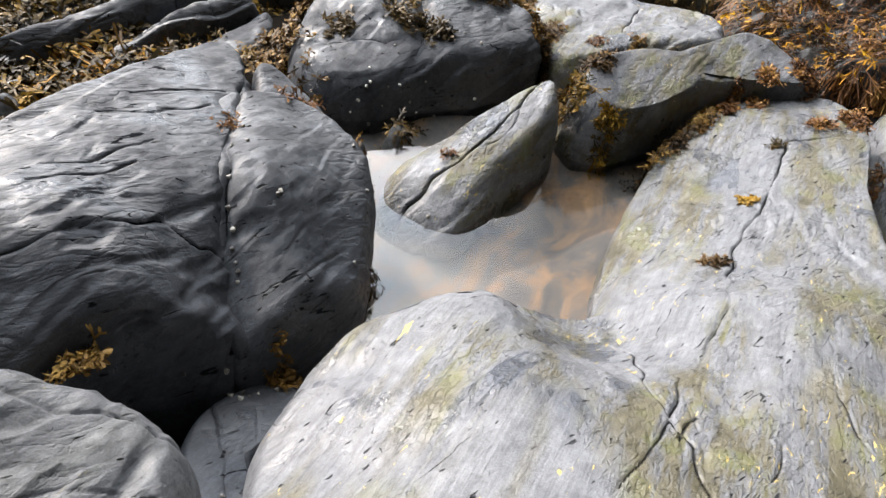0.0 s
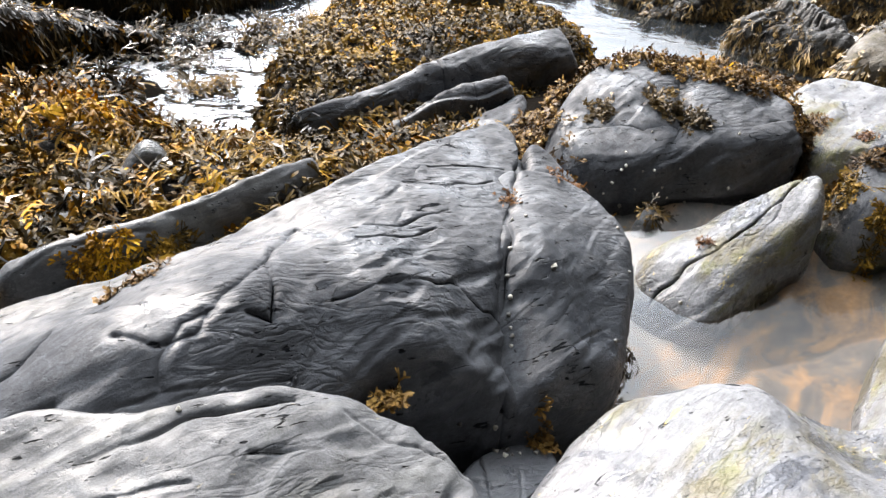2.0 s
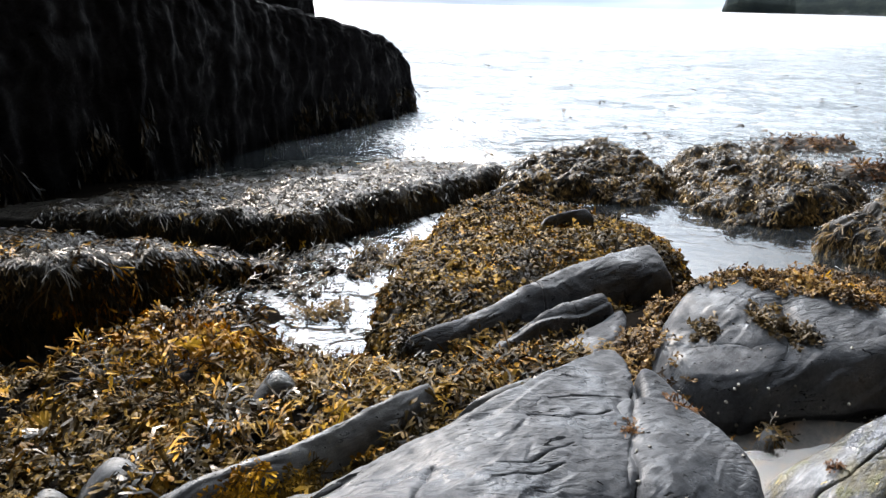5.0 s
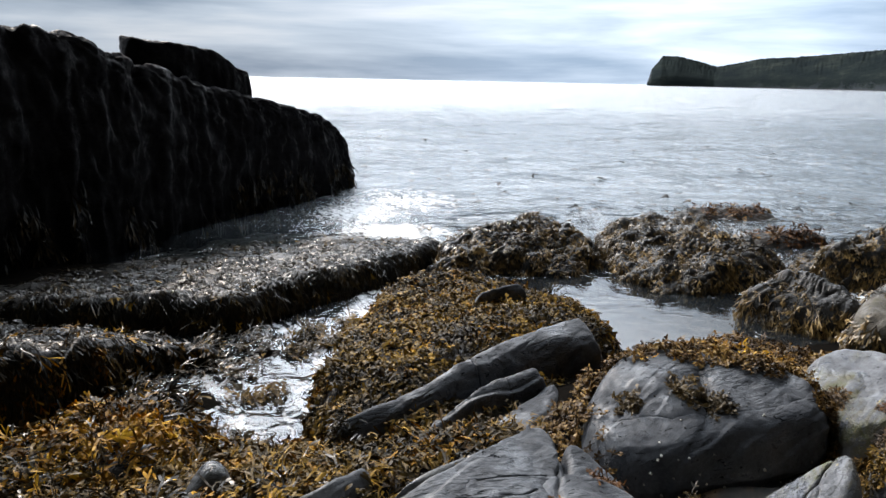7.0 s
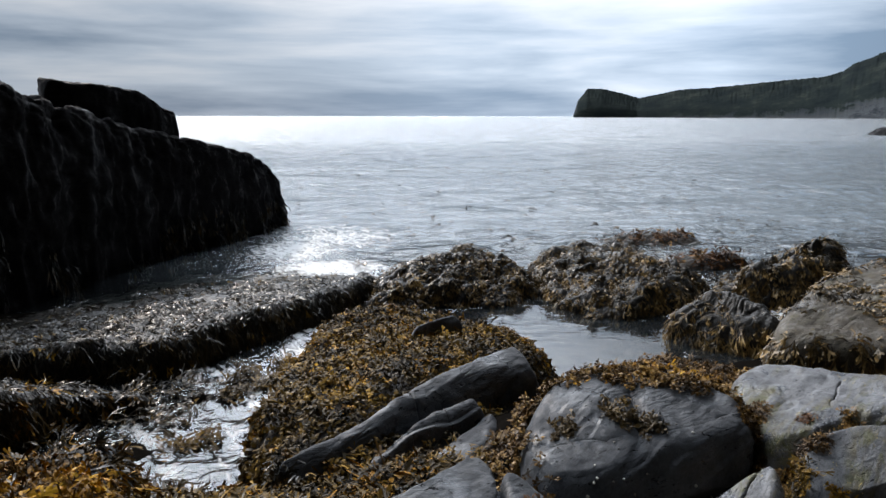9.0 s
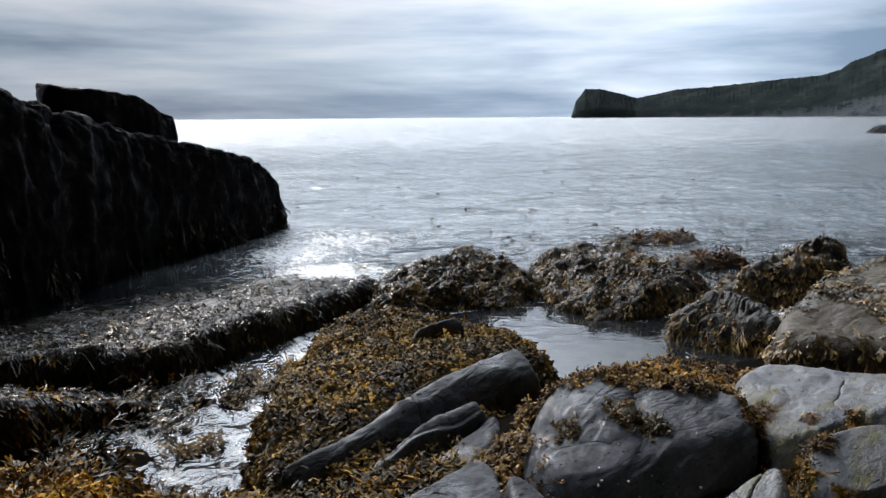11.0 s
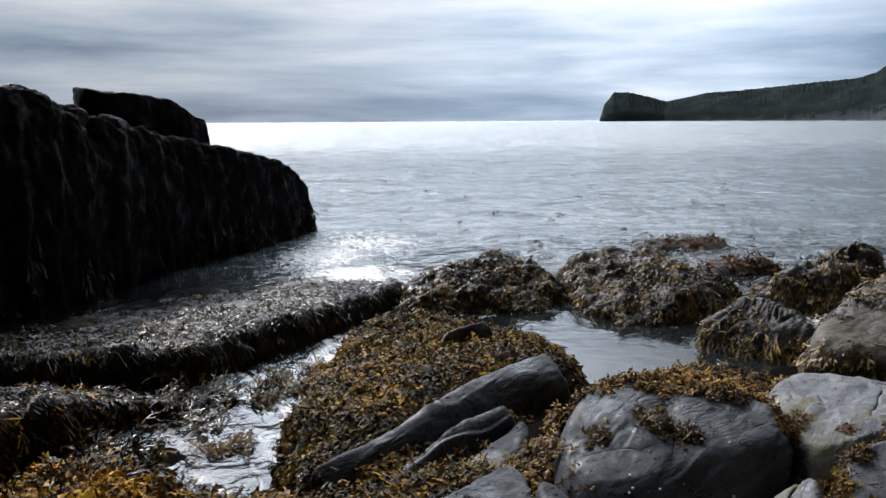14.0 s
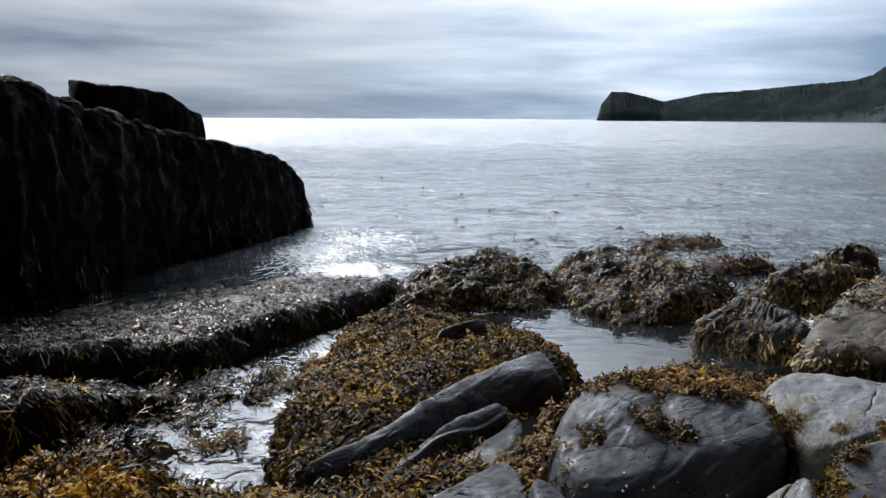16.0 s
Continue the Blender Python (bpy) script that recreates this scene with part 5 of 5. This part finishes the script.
# ---- things set down on the rocks ----
def tuft(x, y, radius, bushes, long, wide, material, label, seed, rise=0.8, stretch=1.0, least=-9.0):
    """A tuft of wrack on its holdfasts."""
    rng = np.random.default_rng(seed)
    pts, nrm = [], []
    for k in range(bushes):
        a, r = rng.random() * 6.283, radius * math.sqrt(rng.random())
        u, w = r * math.cos(a) * stretch, r * math.sin(a) / stretch
        px, py = x + u * ALONG[0] + w * ACROSS[0], y + u * ALONG[1] + w * ACROSS[1]
        z, up = floor_at(px, py)
        z = max(z, least)
        pts.append((px, py, z)), nrm.append(tuple(up if up.z > 0 else -up))
    z0, up = floor_at(x, y)
    z0 = max(z0, least)
    here = np.array((x, y, z0))
    if bushes > 16:  # a thick patch nobody could count
        p, n = np.repeat(np.array(pts), 4, 0), np.repeat(np.array(nrm), 4, 0)
        v, f, tip = fronds(p + 0.008 * rng.normal(size=p.shape), n, long, wide, rise, rng, 0.4)
        ob = new("wrack_patch", weed_mesh("wrack_patch", v - here, f, tip, material))
        ob.location = here
        return tagged(ob, label, "seaweed", kind="stuff")
    bm = bmesh.new()
    bmesh.ops.create_icosphere(bm, subdivisions=2, radius=1)
    for w in bm.verts:
        w.co = Vector((w.co.x * radius * .4, w.co.y * radius * .4, w.co.z * .008))
    ob = tagged(new("wrack_tuft"), label, "seaweed", "wrack tufts")
    ob.location = here
    part("holdfast", bm, material, ob)
    for q, m in zip(pts, nrm):
        for _ in range(9):
            w, n = np.array([q]) + 0.008 * rng.normal(size=(1, 3)) * (1, 1, .2), np.array([m])
            v, f, tip = fronds(w, n, long * 1.3, wide * 0.8, rise, rng, 0.4)
            leaf = new("frond", weed_mesh("frond", v - here, f, tip, material))
            leaf.parent = ob
    return ob


TUFTS = [  # place, radius, bushes, frond length and width, stretch along the beds
    (.08, 1.87, .055, 16, 0.032, .0085, 1.4, W_TUFT), (.66, 2.09, .035, 14, 0.034, .0085, 1, W_TUFT), (2.44, 2.24, .05, 10, 0.028, .0085, 1, W_TUFT),
    (2.97, 2.7, .05, 12, 0.036, .011, 1.2, W_OLIVE), (3.5, 3.18, .03, 4, 0.028, .01, 1, W_OLIVE), (-.7, 2.12, .08, 16, 0.030, .009, 1.8, W_TUFT),
    (.88, 3.4, .12, 16, 0.040, .007, 1.3, W_RUST), (.58, 3.0, .05, 6, 0.036, .006, 1.5, W_RUST), (1.64, 3.34, .025, 4, 0.028, .008, 1, W_RUST),
    (1.28, 4.5, .09, 16, 0.036, .012, 1.2, W_BROWN), (1.72, 4.62, .16, 16, 0.040, .012, 1.1, W_BROWN), (1.78, 4.5, .14, 16, 0.040, .012, 1.1, W_BROWN), (1.85, 4.4, .1, 14, 0.040, .012, 1, W_BROWN)]
for k, (x, y, r, c, ln, wd, st, mt) in enumerate(TUFTS):
    look_ = {"golden_wrack": "golden-tipped", "olive_wrack": "dark olive", "rusty_wrack": "thin rusty", "dark_brown_wrack": "dark brown", "brown_gold_wrack": "golden brown"}[mt.name]
    tuft(x, y, r, c, ln, wd, mt, look_ + " tuft of wrack growing on bare slate", 100 + k, 1.05, st, 1.0 if k == 0 else -9.0)
STRIPS = [  # longer patches in the hollows of the slate
    (-.9, 3.2, .12, 80, .05, 2.2, W_OLIVE), (-1.21, 2.92, .09, 50, .05, 1.8, W_GOLD), (-.46, 3.7, .17, 130, .055, 1.7, W_OLIVE), (-.62, 3.5, .1, 60, .05, 1.6, W_OLIVE), (-.25, 4.5, .24, 170, .06, 1.5, W_GOLD), (-.55, 4.45, .2, 120, .06, 1.6, W_OLIVE),
    (-.84, 4.85, .2, 130, .075, 1.3, W_DARK), (-.04, 4.8, .16, 90, .05, 1.8, W_OLIVE), (.2, 4.75, .12, 60, .05, 1.5, W_TUFT),
    (4.2, 3.36, .1, 70, .04, 1.6, W_RUST), (4.26, 3.12, .15, 110, .042, 1.6, W_RUST), (4.02, 2.9, .14, 110, .042, 1.6, W_RUST), (3.84, 2.7, .14, 110, .042, 1.8, W_TUFT), (3.95, 3.36, .06, 30, .04, 1.3, W_RUST),
    (2.78, 3.38, .1, 100, .04, 1.5, W_DARK), (2.95, 3.46, .1, 110, .042, 1.8, W_TUFT), (3.15, 3.54, .1, 110, .042, 2.0, W_TUFT), (3.4, 3.68, .08, 90, .042, 2.2, W_TUFT), (3.62, 3.77, .07, 80, .042, 2.2, W_RUST), (3.88, 3.84, .08, 80, .042, 2.0, W_RUST), (4.35, 4.0, .14, 100, .042, 1.6, W_RUST),
    (2.34, 4.06, .13, 110, .042, 1.2, W_TUFT), (2.52, 3.96, .13, 120, .042, 1.2, W_OLIVE), (2.66, 3.96, .14, 130, .042, 1.3, W_TUFT), (2.48, 3.74, .07, 60, .042, 1.0, W_OLIVE), (2.62, 3.52, .05, 40, .045, 1.0, W_OLIVE),
    (3.1, 4.66, .06, 30, .035, 1.2, W_RUST), (3.35, 4.5, .1, 50, .04, 1.5, W_TUFT), (3.45, 4.25, .13, 90, .042, 1.4, W_OLIVE), (2.75, 4.75, .14, 110, .045, 1.8, W_TUFT),
    (1.26, 3.5, .11, 80, .045, 1.6, W_RUST), (1.3, 3.75, .1, 60, .045, 1.5, W_TUFT), (1.62, 3.94, .12, 60, .05, 1.6, W_BROWN), (2.15, 4.04, .08, 40, .04, 1.6, W_OLIVE), (1.1, 2.52, .06, 35, .04, 1.2, W_DARK)]
for k, (x, y, r, c, ln, st, mt) in enumerate(STRIPS):
    look_ = {"golden_wrack": "golden", "dark_brown_wrack": "dark brown", "olive_wrack": "dark olive", "rusty_wrack": "rusty brown", "dark_wet_wrack": "blackish wet", "brown_gold_wrack": "golden brown"}[mt.name]
    tuft(x, y, r, int(c * 1.3), ln * 1.1, .0072, mt, look_ + " patch of wrack in a hollow of slate", 200 + k, 0.7, st)


def shell_material():
    m, nt, bs = shader("snail_shell")
    info = nt.nodes.new("ShaderNodeObjectInfo")
    col = ramp_node(nt, info.outputs["Random"], [(0.0, (0.03, 0.028, 0.025)), (0.5, (0.16, 0.15, 0.13)), (1.0, (0.5, 0.48, 0.42))])
    col = mix_node(nt, 0.4, col, ramp_node(nt, noise_node(nt, place_node(nt), 300, 3), [(0.3, (0.1, 0.1, 0.1)), (0.7, (0.8, 0.8, 0.78))]), "OVERLAY")
    nt.links.new(col, bs.inputs["Base Color"])
    bs.inputs["Roughness"].default_value = 0.4
    return m


def snail_shell(material):
    """A squat periwinkle: whorls that shrink up to a point, and a lip."""
    v, f, turns, rings = [], [], 12, 9
    for r in range(rings):
        t = r / (rings - 1)
        rad = 0.011 * (1 - t) ** 0.75 * (1 + 0.12 * math.sin(t * 19)) + 0.0004
        if r == 0:
            rad *= 0.6
        for k in range(turns):
            a = 2 * math.pi * k / turns
            lip = 1 + 0.28 * max(0, math.cos(a)) * max(0, 1 - 3 * t)
            v.append((rad * lip * math.cos(a), rad * lip * math.sin(a), 0.018 * t))
    for r in range(rings - 1):
        f += [(r * turns + k, r * turns + (k + 1) % turns, (r + 1) * turns + (k + 1) % turns, (r + 1) * turns + k) for k in range(turns)]
    f.append(tuple(range(turns))[::-1])
    return mesh_of("periwinkle", v, f, material)


SHELL = snail_shell(shell_material())
rng = np.random.default_rng(7)
spots = [(.535 + .012 * rng.normal(), y) for y in (2.28, 2.31, 2.34, 2.38, 2.44, 2.52, 2.62, 2.8)]
spots += [(.34 + .3 * rng.random(), 1.97 + .07 * rng.random()) for _ in range(14)] + [(1.1 + .05 * rng.normal(), 3.0 + .3 * rng.random()) for _ in range(3)]
spots += [(1.2 + 1.2 * t, 3.95 + .22 * t + .09 * rng.random()) for t in rng.random(36)] + [(.6 + .5 * rng.random(), 2.2 + rng.random()) for _ in range(9)]
spots += [(1.1 + 1.4 * rng.random(), 4.1 + .5 * rng.random()) for _ in range(14)] + [(1.46, 3.02), (.44, 1.56), (-.38, 1.5)]
for x, y in spots:
    z, up = floor_at(x, y)
    ob = new("periwinkle", SHELL)
    s = 0.55 + 0.5 * rng.random()
    turn = up.to_track_quat("Z", "Y").to_matrix().to_4x4() @ pose(0, 0, 0, 25 * rng.normal(), 25 * rng.normal(), 360 * rng.random())
    ob.matrix_world = Matrix.Translation((x, y, z - .002)) @ turn @ Matrix.Diagonal((s, s, s, 1))
    tagged(ob, "small grey periwinkle shell clinging to slate", "shell", "periwinkles")

# ---- the bed of the pool: rusty silt and fine weed ----
def silt_material():
    m, nt, bs = shader("pool_silt")
    flat = place_node(nt)
    a = noise_node(nt, place_node(nt, (1.2, 2.2, 2), STRIKE), 2.2, 6, 0.66, 0.6)
    col = ramp_node(nt, a, [(0.38, (0.08, 0.08, 0.084)), (0.48, (0.12, 0.11, 0.105)), (0.58, (0.25, 0.165, 0.105)), (0.72, (0.36, 0.22, 0.12))])
    col = mix_node(nt, 0.22, col, ramp_node(nt, noise_node(nt, flat, 45, 5, 0.7), [(0.36, (0.1, 0.07, 0.05)), (0.68, (0.75, 0.7, 0.62))]), "OVERLAY")
    nt.links.new(col, bs.inputs["Base Color"])
    bs.inputs["Roughness"].default_value = 0.8
    nt.links.new(bump_node(nt, noise_node(nt, flat, 60, 4, 0.7), 0.15, 0.006), bs.inputs["Normal"])
    return m


q = rounded([(.9, 2.2), (1.7, 1.9), (2.15, 2.4), (2.85, 3.15), (3.05, 3.6), (2.6, 4.1), (1.2, 4.1), (.95, 3.4)], 90)
mid = q.mean(0)
rr = np.linspace(0, 1, 26)[1:]
bx, by = np.concatenate([[mid[0]], (mid[0] + np.outer(rr, q[:, 0] - mid[0])).ravel()]), np.concatenate([[mid[1]], (mid[1] + np.outer(rr, q[:, 1] - mid[1])).ravel()])
bf = [(0, 1 + k, 1 + (k + 1) % 90) for k in range(90)] + [(1 + r * 90 + k, 1 + (r + 1) * 90 + k, 1 + (r + 1) * 90 + (k + 1) % 90, 1 + r * 90 + (k + 1) % 90) for r in range(24) for k in range(90)]
rr_of = np.concatenate([[0], np.repeat(rr, 90)])
bz = np.clip(ground_height(bx, by) + .03, .4, .51) + .012 * fbm(np.stack([bx, by, 0 * bx], -1) * 4, 3, 61)
bz = np.where(rr_of > .97, bz, np.maximum(bz, ground_height(bx, by) + .03))
bz = np.minimum(bz, .535)
bed = new("pool_bed", mesh_of("pool_bed", np.stack([bx, by, bz], -1), bf, silt_material()))
tagged(bed, "orange-brown silt on the floor of the pool", "pool bed", kind="structure")

# ---- the far headland ----
def headland_material():
    m, nt, bs = shader("headland")
    g, sep = nt.nodes.new("ShaderNodeNewGeometry"), nt.nodes.new("ShaderNodeSeparateXYZ")
    nt.links.new(g.outputs["Normal"], sep.inputs[0])
    rocky = noise_node(nt, place_node(nt, (0.02, 0.02, 0.05)), 1.5, 8, 0.7, 0.5)
    # distance haze is put into turf and stone as a blue cast
    green = ramp_node(nt, noise_node(nt, place_node(nt, (0.012, 0.012, 0.03)), 1.6, 8, 0.72), [(0.35, (0.012, 0.016, 0.018)), (0.55, (0.02, 0.026, 0.025)), (0.7, (0.042, 0.048, 0.042))])
    stone = ramp_node(nt, rocky, [(0.35, (0.03, 0.036, 0.042)), (0.7, (0.13, 0.14, 0.15))])
    flatness = ramp_node(nt, math_node(nt, "ADD", sep.outputs[2], math_node(nt, "MULTIPLY", math_node(nt, "SUBTRACT", rocky, 0.5), 0.8)), [(0.38, (0, 0, 0)), (0.55, (1, 1, 1))])
    nt.links.new(mix_node(nt, flatness, stone, green), bs.inputs["Base Color"])
    bs.inputs["Roughness"].default_value = 1.0
    bs.inputs["Specular IOR Level"].default_value = 0.0
    return m


LAND = [(15.3, 0.0), (15.6, 1.1), (16.3, 2.0), (17.4, 2.0), (19.0, 1.62), (20.1, 1.3), (21, 1.48), (23, 1.88), (26, 2.06), (28.5, 2.3), (31, 2.52), (32.6, 2.66), (33.4, 2.95), (34.2, 3.45), (36, 4.2), (40, 5.0), (50, 5.5), (75, 6.0), (110, 6.0)]
az = np.concatenate([np.linspace(15.3, 40, 420), np.linspace(40.3, 110, 160)])
crest = np.tan(np.radians(np.interp(az, *np.array(LAND).T)))
deep = np.linspace(0, 1, 30)
A, Dp = np.meshgrid(np.radians(az), deep, indexing="ij")
shore = 1500 - 420 * np.clip((np.degrees(A) - 20) / 20, 0, 1.6)
dist = shore + Dp * 330
jag = fbm(np.stack([np.degrees(A).ravel() * 1.3, Dp.ravel() * 4, 0 * A.ravel()], -1), 5, 65).reshape(A.shape)
rise = np.clip(Dp * 2.2, 0, 1) ** 0.55
hz = 3 + crest[:, None] * dist * rise * (1 + 0.05 * jag * (1 - Dp)) * np.where(Dp > .6, 1 - (Dp - .6) * .8, 1) - np.where(Dp < .01, 8, 0)
hz = hz + 1.6 * fbm(np.stack([np.degrees(A).ravel() * 7, Dp.ravel() * 9, 0 * A.ravel()], -1), 3, 67).reshape(A.shape) * np.clip(Dp * 5, 0, 1)
hv = np.stack([(dist * np.sin(A)).ravel(), (dist * np.cos(A)).ravel(), hz.ravel()], -1)
hf = [(i * 30 + k, (i + 1) * 30 + k, (i + 1) * 30 + k + 1, i * 30 + k + 1) for i in range(len(az) - 1) for k in range(29)]
tagged(new("headland", mesh_of("headland", hv, hf, headland_material())), "dark green headland, blue haze painted in, with sheer cliffs over the sea", "headland", kind="structure")
rock("shore_rock", [(80, 112), (84, 106), (92, 104), (98, 110), (96, 118), (86, 120)], [(84, 110, 1.2), (90, 110, 2.0), (94, 113, 1.6)], -1, 4, 2, 20, 60, .4, .2, (), M_CLIFF_SHADED, "distant dark reef awash in the sea", group="shore rocks", seed=68)
